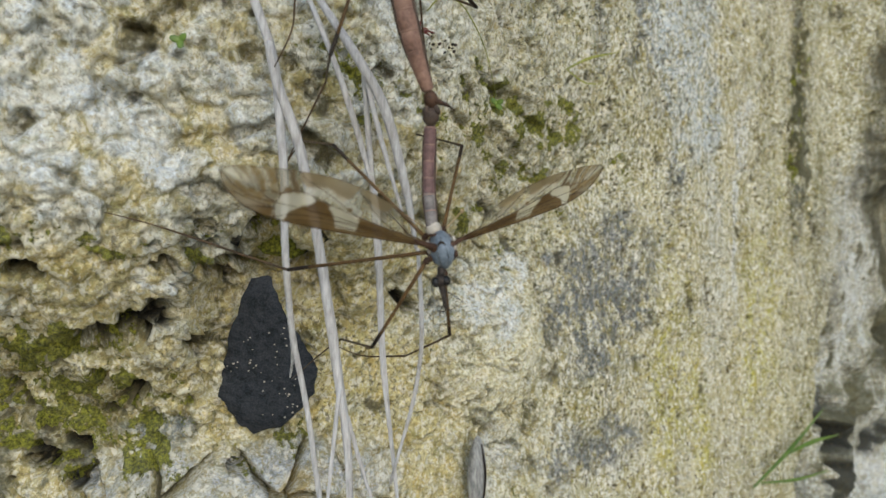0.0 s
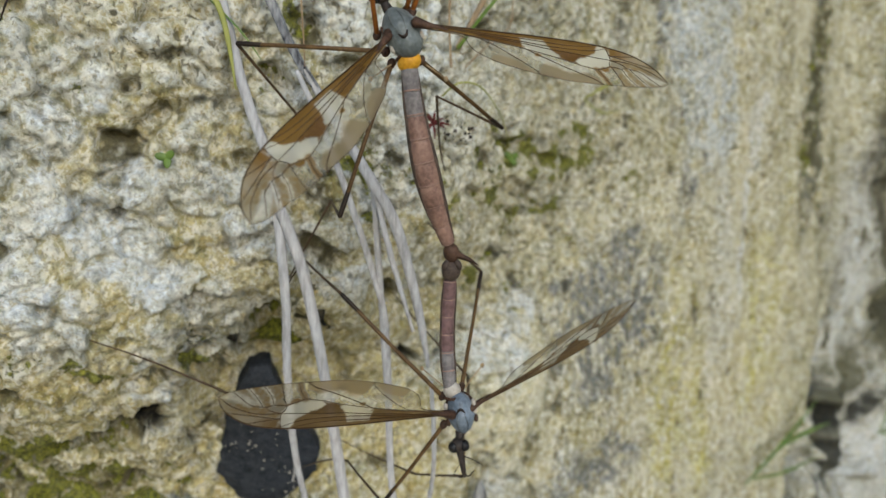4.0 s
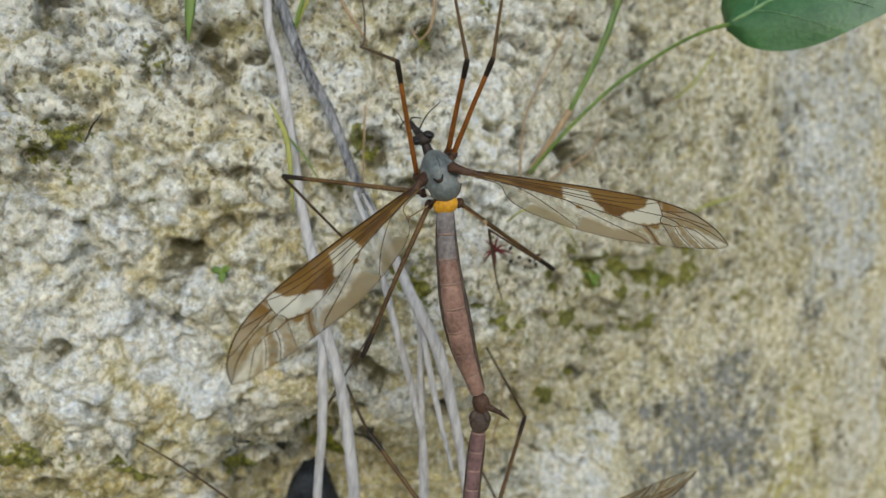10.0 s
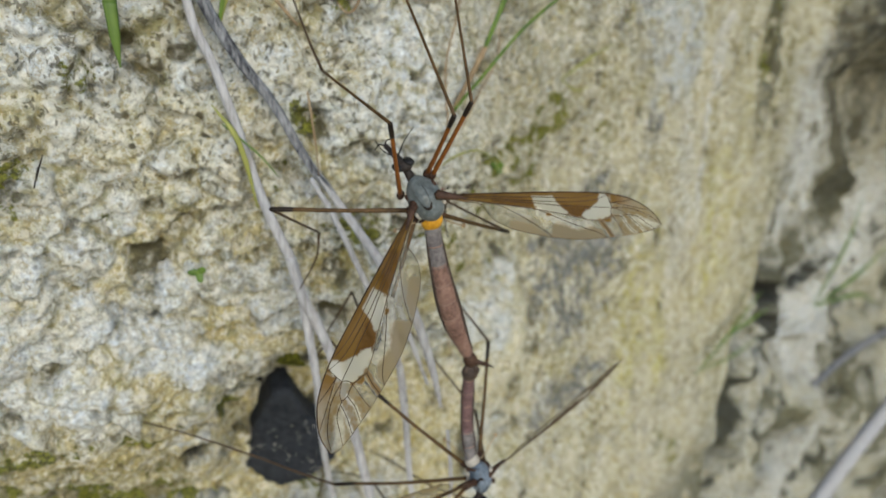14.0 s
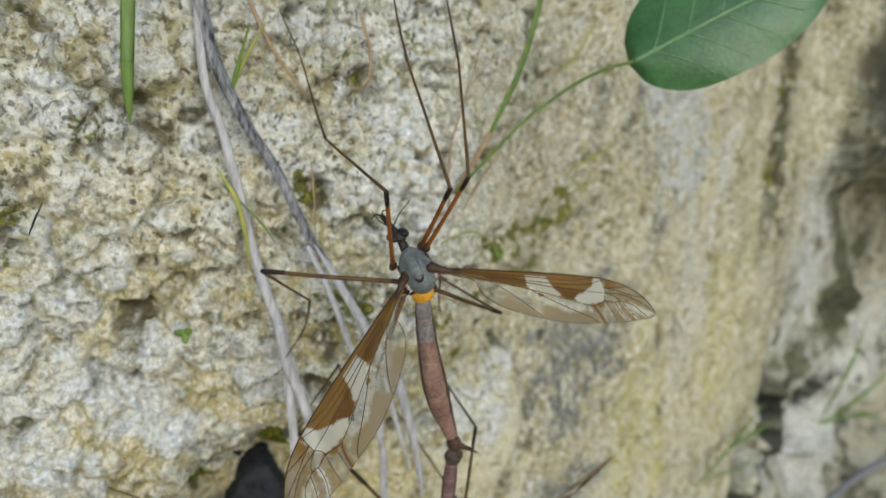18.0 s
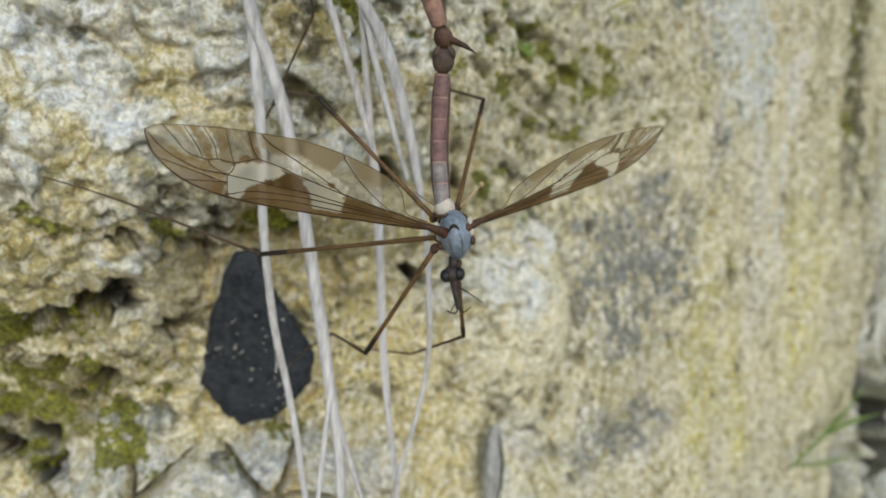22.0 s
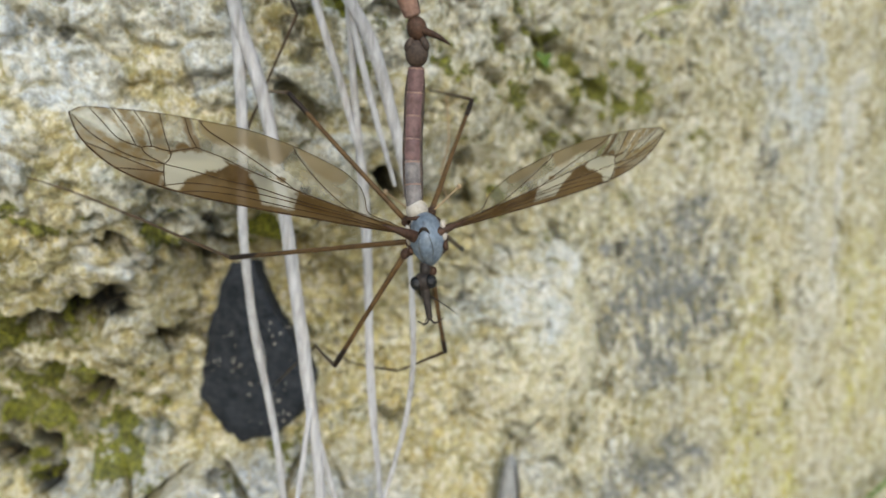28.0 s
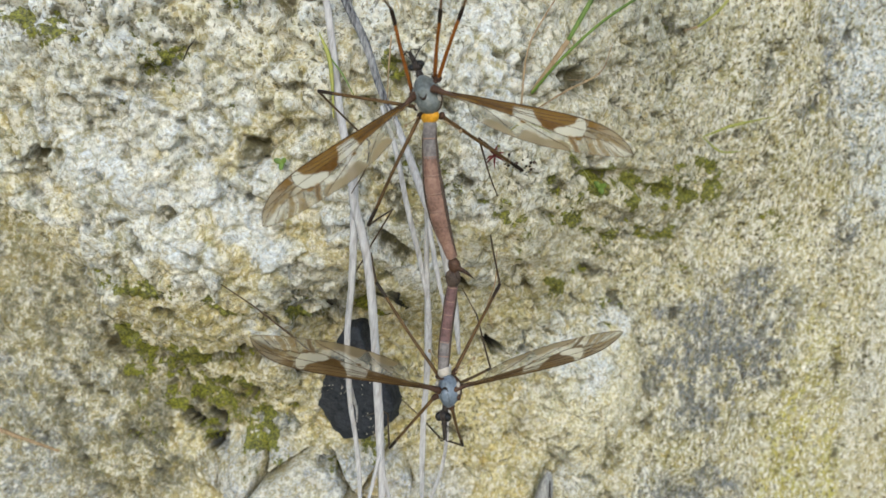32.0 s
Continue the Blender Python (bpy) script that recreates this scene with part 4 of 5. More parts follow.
# ---- slate flake ----
def slate_flake():
    out = ((-39.4, 494.2), (-35.5, 494.5), (-34.2, 490.5), (-33.2, 487.8), (-31.0, 484.0), (-29.2, 481.5), (-26.4, 477.0), (-25.8, 475.0), (-26.6, 470.5), (-29.0, 467.0),
           (-33.0, 463.5), (-38.8, 462.0), (-42.0, 464.2), (-46.3, 469.8), (-45.4, 475.0), (-44.3, 481.5), (-41.9, 487.8), (-41.2, 491.0))
    rnd = random.Random(4)
    ring = []
    for (a, b), (c, d) in zip(out, out[1:] + out[:1]):
        for k in range(4):
            ring.append((a + (c - a) * k / 4 + rnd.uniform(-0.28, 0.28), b + (d - b) * k / 4 + rnd.uniform(-0.28, 0.28)))
    cx, cz, n = -37.0, 475.0, len(ring)
    verts, faces = [], []
    for s, y in ((1.0, 139.0), (1.0, 129.0), (0.97, 128.3), (0.8, 128.0), (0.6, 127.9), (0.4, 128.0), (0.2, 128.1)):
        for x, z in ring:
            px, pz = cx + (x - cx) * s, cz + (z - cz) * s
            back = 0.46 * (494 - pz)
            far = (y + back) / 140.5
            verts.append((px * far, y + back + 0.25 * (noise.noise((px * 0.25, pz * 0.25, 3)) + 0.5 * noise.noise((px, pz, 1))), 500 + (pz - 500) * far))
    for i in range(6):
        for k in range(n):
            k2 = (k + 1) % n
            faces.append((i * n + k, i * n + k2, (i + 1) * n + k2, (i + 1) * n + k))
    c = len(verts)
    verts.append((cx * 0.974, 128.1 + 0.46 * 19, 500 + (cz - 500) * 0.974))
    faces += [(6 * n + k, 6 * n + (k + 1) % n, c) for k in range(n)]
    t = thing("slate_flake", (-37, 140, 475), "dark grey slate flake bedded in the pale rock", "stone flake")
    part("flake", (verts, faces), M_SLATE, t)
    chips = []
    for _ in range(60):
        x, z = rnd.uniform(-45, -29), rnd.uniform(464, 484)
        r = rnd.uniform(0.08, 0.26)
        chips.append(blob((x * (128.0 + 0.46 * (494 - z)) / 140.5, 128.0 + 0.46 * (494 - z), 500 + (z - 500) * (128.0 + 0.46 * (494 - z)) / 140.5), ((r, 0, 0), (0, r * 0.6, 0), (0, 0, r)), 6, 4))
    tagged(part("chips", joined(*chips), M_CREAM, t, "pale crumbs of limestone"), kind="stuff")


slate_flake()


# ---- crane flies ----
LEAD = ((0, -0.004), (0.05, -0.014), (0.2, -0.040), (0.3, -0.055), (0.4, -0.071), (0.5, -0.085), (0.65, -0.105), (0.76, -0.112), (0.85, -0.104), (0.92, -0.079), (0.965, -0.050), (0.994, -0.013), (1.0, 0.0))
TRAIL = ((0, 0.012), (0.055, 0.019), (0.13, 0.020), (0.158, 0.030), (0.18, 0.060), (0.2, 0.080), (0.22, 0.094), (0.25, 0.107), (0.3, 0.122), (0.42, 0.134), (0.5, 0.135), (0.6, 0.129), (0.72, 0.104), (0.81, 0.082), (0.92, 0.047), (0.975, 0.026), (0.994, 0.009), (1.0, 0.0))
FRONT_VEINS = (
    ((0.05, -0.008), (0.2, -0.022), (0.393, -0.046), (0.55, -0.064), (0.64, -0.085), (0.69, -0.106)),
    ((0.03, 0.0), (0.2, -0.012), (0.393, -0.027), (0.523, -0.041), (0.66, -0.068), (0.735, -0.104)),
    ((0.2, -0.004), (0.396, -0.016), (0.498, -0.019), (0.588, -0.030), (0.665, -0.036), (0.753, -0.046)),
    ((0.753, -0.046), (0.745, -0.070), (0.729, -0.104)),
    ((0.748, -0.068), (0.80, -0.082), (0.86, -0.100)),
    ((0.745, -0.070), (0.848, -0.066), (0.95, -0.062)),
    ((0.753, -0.046), (0.842, -0.056), (0.935, -0.036), (0.992, -0.004)),
)
HIND_VEINS = (
    ((0.02, 0.008), (0.228, 0.010), (0.376, 0.013), (0.549, 0.022), (0.624, 0.029), (0.696, 0.030)),
    ((0.696, 0.030), (0.724, 0.056), (0.752, 0.094)),
    ((0.696, 0.030), (0.727, 0.010), (0.752, -0.007)),
    ((0.720, 0.103), (0.683, 0.084), (0.618, 0.070), (0.547, 0.054), (0.444, 0.028), (0.40, 0.014)),
    ((0.460, 0.131), (0.435, 0.111), (0.346, 0.062), (0.226, 0.017), (0.15, 0.014)),
    ((0.753, -0.046), (0.746, -0.026), (0.752, -0.007), (0.774, -0.009), (0.798, -0.011), (0.818, -0.023), (0.799, -0.038), (0.753, -0.046)),
)
TIP_VEINS = (
    ((0.752, -0.007), (0.785, 0.038), (0.812, 0.080)),
    ((0.798, -0.011), (0.826, 0.028), (0.872, 0.065)),
    ((0.835, -0.022), (0.867, 0.010), (0.918, 0.048)),
    ((0.818, -0.023), (0.876, -0.022), (0.925, 0.006), (0.966, 0.030)),
)


def wing_at(s, v):
    a = np.interp(s, [p[0] for p in LEAD], [p[1] for p in LEAD])
    b = np.interp(s, [p[0] for p in TRAIL], [p[1] for p in TRAIL])
    return a + (b - a) * v


def to_lines(s, c, pts):
    """The distance to a polyline over the wing."""
    best = np.full(s.shape, 9.0)
    for (a0, a1), (b0, b1) in zip(pts, pts[1:]):
        ex, ey = b0 - a0, b1 - a1
        t = np.clip(((s - a0) * ex + (c - a1) * ey) / (ex * ex + ey * ey), 0, 1)
        best = np.minimum(best, np.hypot(s - a0 - t * ex, c - a1 - t * ey))
    return best


def band(s, c, pts, r):
    """1 along a polyline, fading at its rim."""
    return 1 - step(0.6, 1.4, to_lines(s, c, pts) / r)


def patch(s, c, pts, soft=0.004):
    """1 inside a closed outline, with a soft rim."""
    inside = np.zeros(s.shape, bool)
    ring = pts + pts[:1]
    for (a0, a1), (b0, b1) in zip(ring, ring[1:]):
        if a1 != b1:
            inside ^= ((a1 > c) != (b1 > c)) & (s < (b0 - a0) * (c - a1) / (b1 - a1) + a0)
    d = to_lines(s, c, ring) * np.where(inside, 1, -1)
    return step(-soft, soft, d)


def wing_tones(s, v, warm):
    """Brown clouds and clear windows over the membrane: colour and density."""
    c = wing_at(s, v)
    s0, c0 = s, c
    fray = fbm(s, c, 0.012, 5, 3) - 0.5
    s, c = s + fray * 0.016, c + (fbm(s, c, 0.010, 6, 3) - 0.5) * 0.014
    first = patch(s, c, ((0.375, -0.050), (0.462, -0.062), (0.498, -0.022), (0.540, 0.010), (0.525, 0.026), (0.440, 0.018), (0.395, 0.012), (0.378, -0.020)))
    second = patch(s, c, ((0.692, -0.106), (0.730, -0.106), (0.754, -0.050), (0.750, -0.006), (0.700, 0.026), (0.625, 0.027), (0.605, 0.012), (0.622, -0.008), (0.662, -0.040), (0.686, -0.068)))
    cubit = np.interp(s, (0.0, 0.2, 0.376, 0.55, 0.7), (0.02, 0.010, 0.014, 0.022, 0.03))
    brown = step(0.004, -0.004, c - cubit) * step(0.755, 0.735, s)
    brown = brown * (1 - np.maximum(first, second))
    costa = np.interp(s0, [p[0] for p in LEAD], [p[1] for p in LEAD])
    edge = step(0.022, 0.015, c0 - costa) * step(0.69, 0.67, s0)
    brown = np.maximum(brown, edge * (0.95 if warm else 0.8))
    brown = np.maximum(brown, step(0.735, 0.75, s) * step(-0.058, -0.075, c) * (1 - 0.75 * step(0.76, 0.93, s)))
    brown = np.maximum(brown, band(s, c, ((0.69, 0.026), (0.724, 0.056), (0.752, 0.096)), 0.012) * 0.9)
    brown = np.maximum(brown, band(s, c, ((0.69, 0.030), (0.727, 0.008), (0.752, -0.007)), 0.006) * 0.9)
    brown = np.maximum(brown, band(s, c, ((0.44, 0.026), (0.46, 0.030)), 0.007))
    smoke = patch(s, c, ((0.725, 0.11), (0.592, 0.14), (0.450, 0.14), (0.464, 0.075), (0.492, 0.048), (0.572, 0.076), (0.640, 0.055), (0.70, 0.065)), 0.007) * 0.8
    smoke = smoke + patch(s, c, ((0.455, 0.14), (0.334, 0.13), (0.262, 0.12), (0.270, 0.082), (0.300, 0.070), (0.373, 0.082), (0.43, 0.112)), 0.006) * 0.8
    smoke = smoke + band(s, c, ((0.27, 0.05), (0.33, 0.062), (0.40, 0.068)), 0.013) * 0.4
    tip = step(0.745, 0.765, s) * (0.85 - 0.35 * step(0.9, 1.0, s) + fray * 0.8)
    tip = tip * (1 - 0.8 * patch(s, c, ((0.992, 0.0), (0.961, 0.03), (0.908, 0.018), (0.85, -0.010), (0.875, -0.029), (0.920, -0.018)), 0.008))
    tip = tip * (1 - 0.7 * patch(s, c, ((0.735, 0.025), (0.762, 0.0), (0.785, 0.035), (0.80, 0.09), (0.76, 0.1)), 0.008))
    tip = tip * (1 - 0.6 * np.maximum(band(s, c, TIP_VEINS[1], 0.009), band(s, c, TIP_VEINS[2], 0.008)))
    tip = tip * (1 - 0.55 * patch(s, c, ((0.76, -0.012), (0.81, -0.02), (0.80, -0.036), (0.762, -0.042)), 0.006))
    window = np.clip(first * 0.75 + second, 0, 1) * (1 - np.clip(brown, 0, 1))
    milk = np.clip(band(s, c, ((0.40, 0.026), (0.50, 0.050), (0.58, 0.062), (0.64, 0.046)), 0.020) + band(s, c, ((0.27, 0.03), (0.36, 0.048)), 0.014) * 0.5 + band(s, c, TIP_VEINS[1], 0.008) + band(s, c, TIP_VEINS[2], 0.007) + patch(s, c, ((0.992, 0.0), (0.961, 0.03), (0.908, 0.018), (0.85, -0.010), (0.875, -0.029), (0.920, -0.018)), 0.008), 0, 1) * (0.65 + 0.7 * fray)
    b = np.clip(brown, 0, 1)
    g = np.clip(smoke + tip, 0, 1) * (1 - b) * (1 - second)
    deep = np.clip(patch(s, c, ((0.50, -0.03), (0.66, -0.034), (0.625, 0.03), (0.52, 0.02)), 0.012) + band(s, c, ((0.21, -0.01), (0.36, -0.012)), 0.020) * 0.8 + edge * 0.25, 0, 1)
    gold = np.array((0.20, 0.108, 0.020)) if warm else np.array((0.165, 0.108, 0.046))
    rich = np.array((0.105, 0.042, 0.005)) if warm else np.array((0.095, 0.052, 0.014))
    hue = gold + (rich - gold) * (deep * (0.75 + 0.5 * fray))[..., None]
    tone = np.empty(s.shape + (3,))
    tone[:] = (0.66, 0.64, 0.54)
    tone = tone + (np.array((0.72, 0.70, 0.60)) - tone) * window[..., None]
    tone = tone + (np.array((0.29, 0.205, 0.090)) - tone) * g[..., None]
    milk = np.clip(milk * (1 - b) * (1 - 0.6 * g), 0, 1)
    tone = tone + (np.array((0.74, 0.72, 0.63)) - tone) * milk[..., None]
    tone = tone + (hue - tone) * b[..., None]
    dens = 0.15 + 0.34 * g + 0.50 * b + 0.27 * window + 0.30 * milk
    return np.clip(tone, 0, 1), np.clip(dens, 0, 1)


def wing(parent, hinge, tip, trail, warm, label):
    """A wing with its leading edge, tip and trailing corner in place."""
    H, T, Q = Vector(hinge), Vector(tip), Vector(trail)
    A = T - H
    span = A.length
    B = (Q - H) - A * ((Q - H).dot(A) / A.dot(A))
    B = B.normalized() * span
    N = A.cross(B).normalized()
    if N.y > 0:
        N = -N

    def at(s, c, lift=0.0):
        camber = 0.35 * math.sin(math.pi * min(1, s)) + 0.07 * math.sin(c * 55.0 + 1) * (1 - s * 0.5)
        return H + A * s + B * c + N * (camber + lift)

    ns, nv = 230, 64
    S, Vv = np.meshgrid(np.linspace(0, 1, ns + 1) ** 0.95, np.linspace(0, 1, nv + 1), indexing="ij")
    C = wing_at(S, Vv)
    verts = [at(s, c) for s, c in zip(S.ravel().tolist(), C.ravel().tolist())]
    w = nv + 1
    faces = [(i * w + j, i * w + j + 1, (i + 1) * w + j + 1, (i + 1) * w + j) for i in range(ns) for j in range(nv)]
    ob = part("wing", (verts, faces), M_FILM, parent, label)
    tone, dens = wing_tones(S, Vv, warm)
    att = ob.data.attributes.new("tone", "FLOAT_COLOR", "POINT")
    att.data.foreach_set("color", np.concatenate([tone, np.ones(S.shape + (1,))], -1).astype(np.float32).ravel())
    att = ob.data.attributes.new("cover", "FLOAT", "POINT")
    att.data.foreach_set("value", dens.astype(np.float32).ravel())
    rim = [(s, c + 0.002) for s, c in LEAD], [(s, c - 0.001) for s, c in TRAIL[1:]]
    for lines, thick in ((rim[:1], 0.070), (FRONT_VEINS, 0.042), (HIND_VEINS, 0.044), (TIP_VEINS, 0.038), (rim[1:], 0.032)):
        for line in lines:
            fine = smooth_line([(s, c, 0) for s, c in line], 8)
            base = 1.5 if line[0][0] < 0.1 else 1.0
            part("vein", tube([at(min(max(p.x, 0), 1), p.y, 0.02) for p in fine], (thick * base, thick, thick * 0.8), 5), M_VEIN, ob)
    part("wing_root", tube([H - A * 0.045 + N * 0.1, H + A * 0.01, H + A * 0.09 + B * 0.002], (0.62, 0.42, 0.16), 8), M_PLEURA, ob)
    return ob


def leg(parent, joints, amber, tip_dark=True):
    """joints: hip, knee, ankle and the foot's points, in world millimetres."""
    hip, knee, ankle = (Vector(j) for j in joints[:3])
    side = Vector((0.3, -0.9, 0.1))
    bow = (knee - hip).length * 0.02
    mid = hip.lerp(knee, 0.5) + Vector((0, -bow, 0))
    f = part("leg", tube(smooth_line([hip, mid, hip.lerp(knee, 0.86)], 5), (0.30, 0.245, 0.25), 8), M_LEG if amber else M_LEG_D, parent)
    part("knee", tube(smooth_line([hip.lerp(knee, 0.83), hip.lerp(knee, 0.93), knee], 4), (0.27, 0.30, 0.27), 8), M_KNEE, f, "black band at the knee")
    part("coxa", blob(hip, ((0.5, 0, 0.1), (0, 0.45, 0), (0, 0, 0.6)), 10, 6), M_PLEURA, f)
    part("tibia", tube(smooth_line([knee, knee.lerp(ankle, 0.5) + Vector((0, -bow * 0.5, 0)), ankle], 5), (0.20, 0.165, 0.155), 7), M_LEG_D if amber else M_TARSUS, f)
    part("tarsus", tube(smooth_line([ankle] + [Vector(j) for j in joints[3:]], 6), (0.19, 0.13, 0.09), 6), M_TARSUS, f)
    return f


def abdomen(parent, spine, radii, count, mats, label):
    """A chain of overlapping segments with pale hind rims."""
    line = smooth_line(spine, 14)
    lens = np.concatenate([[0], np.cumsum([(b - a).length for a, b in zip(line, line[1:])])])
    lens /= lens[-1]

    def at(t):
        return Vector([float(np.interp(t, lens, [p[k] for p in line])) for k in range(3)])

    def rad(t):
        return float(np.interp(t, np.linspace(0, 1, len(radii)), radii))

    root = None
    for i in range(count):
        t0, t1 = i / count, (i + 1) / count
        ts = [t0, t0 + (t1 - t0) * 0.08, t0 + (t1 - t0) * 0.35, t0 + (t1 - t0) * 0.7, t1 - (t1 - t0) * 0.06, t1 + 0.004]
        rs = [rad(t) * k for t, k in zip(ts, (0.95, 0.99, 1.015, 1.015, 1.0, 0.95))]
        geo = tube([at(t) for t in ts], rs, 20, 0.9)
        if root is None:
            root = part("abdomen", geo, mats[0], parent, label)
        else:
            part("segment", geo, mats[1] if i > 1 else mats[0], root)
        rim = [at(t1 - (t1 - t0) * 0.09), at(t1 - (t1 - t0) * 0.03)]
        part("segment_rim", tube(rim, (rad(t1) * 1.012, rad(t1) * 1.008), 20, 0.9), M_RING, root, "thin pale rim")
    for sgn in (-1, 1):
        pts = [at(t) + (Vector((rad(t) * 0.93, -0.02, 0)) if sgn > 0 else Vector((-rad(t) * 0.86, -rad(t) * 0.32, 0))) for t in np.linspace(0.04, 0.97, 24)]
        part("side_line", tube(pts, [0.1] + [rad(t) * 0.27 for t in np.linspace(0.1, 0.9, 6)] + [0.1], 8, 1.0, None, 0.15), M_SIDE, root, "dark brown side line")
    return root


def crane_fly(at, label, head, snout, neck, thorax, tail_end, scut, m_thorax, m_scut, antennae, halteres):
    t = thing("crane_fly", at, label, "crane fly", "mating pair of crane flies")
    n, s = Vector(neck), Vector(tail_end)
    long = (n - s) * 0.5
    side = long.cross(Vector((0, 1, 0))).normalized()
    up = side.cross(long).normalized()
    if up.y > 0:
        up, side = -up, -side
    c = Vector(thorax)
    th = part("thorax", blob(c, (long * 1.04, side * (2.0 if m_scut == M_YELLOW else 1.65), up * 1.9), 28, 20,
              lambda q, w: 1.0 + 0.05 * math.cos(4 * w) * math.sin(q * math.pi) - 0.55 * max(0, 0.45 - q) + 0.07 * math.exp(-((q - 0.62) / 0.05) ** 2) * -1), m_thorax, t)
    part("pleura", blob(c - up * 0.75 - long * 0.05, (long * 0.95, side * 2.0, up * 1.5), 20, 12), M_PLEURA, th, "reddish brown flank with pale plates")
    for sgn in (-1, 1):
        for k in (0.35, -0.05, -0.45):
            part("flank_plate", blob(c + long * k + side * (sgn * 1.72) + up * 0.25, (long.normalized() * 0.5, side * 0.3, up * 0.42), 10, 6), M_CREAM if k < 0.2 else M_PLEURA, th)
        stripe = [c + long * (0.85 - 1.05 * k) + side * sgn * (0.35 + 0.3 * math.sin(k * 3)) + up * (1.93 * math.sqrt(max(0, 1 - (0.85 - 1.05 * k) ** 2 * 0.93)) - 0.02) for k in np.linspace(0, 1, 9)]
        part("thorax_stripe", tube(stripe, (0.02, 0.05, 0.02), 6), M_STRIPE, th, "dark line along the back")
    dip = c - long * 0.36 + up * 1.76
    part("suture", tube(smooth_line([dip + side * 0.55 + long * 0.16, dip + side * 0.2 - long * 0.02, dip - side * 0.2 - long * 0.02, dip - side * 0.55 + long * 0.16], 5), (0.06, 0.2, 0.2, 0.06), 6), M_KNEE, th, "black v-shaped suture")
    S = Vector(scut)
    sc = part("scutellum", blob(S - up * 0.25 - long.normalized() * 0.15, (long.normalized() * 1.1, side * (1.35 if m_scut == M_YELLOW else 1.1), up * (1.0 if m_scut == M_YELLOW else 0.85)), 18, 10), m_scut, t)
    part("scutellum_rim", tube(smooth_line([S + side * 1.3 + long.normalized() * 0.5, S + up * 0.95 + long.normalized() * 0.62, S - side * 1.3 + long.normalized() * 0.5], 6), (0.16, 0.2, 0.16), 7), M_PLEURA, sc)
    Hd, Sn = Vector(head), Vector(snout)
    face = (Sn - Hd).normalized()
    hd = part("head", blob(Hd, (face * 0.95, side * 0.95, up * 0.85), 16, 10), M_HEAD, t)
    part("neck", tube([n - long.normalized() * 0.3, Hd], (0.6, 0.4), 10), M_HEAD, hd)
    for sgn in (-1, 1):
        part("eye", blob(Hd + side * (0.72 * sgn) + face * 0.1 + up * 0.25, (face * 0.72, side * 0.6, up * 0.7), 14, 10), M_EYE, hd, "black compound eye")
    part("snout", tube(smooth_line([Hd + face * 0.5, Hd.lerp(Sn, 0.6), Sn], 5), (0.5, 0.36, 0.3), 10), M_HEAD, hd)
    for k, (a, b) in enumerate(antennae):
        part("antenna", tube(smooth_line([Hd.lerp(Sn, 0.35) + up * 0.3, Vector(a), Vector(b)], 6), (0.11, 0.07, 0.04), 6), M_HEAD, hd)
        part("palp", tube(smooth_line([Sn, Sn + face * 0.5 + side * (0.5 - k), Sn + face * 0.2 + side * (1.3 - 2.6 * k) - up * 0.6], 5), (0.12, 0.09, 0.06), 6), M_HEAD, hd)
    for root, knob in halteres:
        r, q = Vector(root), Vector(knob)
        ha = part("haltere", tube([r, r.lerp(q, 0.5), q], (0.1, 0.07, 0.08), 6), M_STRAW, t)
        part("knob", blob(q, ((0.26, 0, 0), (0, 0.24, 0), (0, 0, 0.32)), 8, 6), M_STRAW, ha)
    return t


# the upper fly
U_AT = (-7, 85, 543)
fly_u = crane_fly(U_AT, "crane fly with rich brown marbled wings clinging to the rock", (-9.7, 85.9, 547.8), (-11.7, 87.6, 549.8), (-8.9, 85.6, 546.4),
                  (-7.4, 85.0, 544.0), (-6.3, 84.8, 541.5), (-6.7, 85.2, 541.2), M_THORAX, M_YELLOW,
                  (((-9.6, 86.2, 550.4), (-8.4, 86.8, 552.0)), ((-12.0, 86.6, 549.4), (-12.9, 86.8, 550.6))),
                  (((-8.6, 86.0, 540.8), (-11.0, 87.6, 539.4)), ((-4.8, 86.0, 540.8), (-2.6, 87.8, 539.6))))
abdomen(fly_u, [(-6.6, 85.6, 540.4), (-6.2, 85.7, 537), (-5.2, 86.4, 531.6), (-3.8, 88.0, 526), (-2.0, 90.0, 521.0)], (0.95, 1.0, 1.1, 1.3, 1.38, 1.3, 1.05, 0.85), 8, (M_ABD_GREY, M_ABD_U), "mauve-brown abdomen with pale segment rims")
tip_u = part("ovipositor", joined(blob((-1.6, 90.3, 519.8), ((0.2, 0.3, -1.2), (1.0, 0, 0.1), (0, 0.9, 0.2)), 12, 8),
             tube([(-1.0, 90.0, 519.6), (0.6, 90.2, 519.0), (1.7, 90.4, 518.3)], (0.42, 0.26, 0.05), 8)), M_PLEURA, fly_u, "pointed orange-brown ovipositor")
wing(fly_u, (-4.9, 83.6, 544.5), (21.7, 86.1, 539.2), (14.6, 83.9, 538.6), True, "thin brown and clear marbled wing")
wing(fly_u, (-9.1, 83.2, 542.8), (-18.1, 63.8, 524.9), (-13.0, 68.8, 528.8), True, "thin brown and clear marbled wing")
leg(fly_u, ((-10.2, 86.8, 544.0), (-11.1, 77.9, 553.8), (-18.5, 89.5, 558.3), (-20.5, 96.5, 561.5), (-23.5, 103.5, 568.5), (-26.0, 102.5, 574.0)), True)
leg(fly_u, ((-7.0, 86.3, 546.6), (-4.5, 78.4, 554.3), (-9.3, 90.1, 567.6), (-11.0, 100.5, 575.0), (-12.0, 107.0, 582.0)), True)
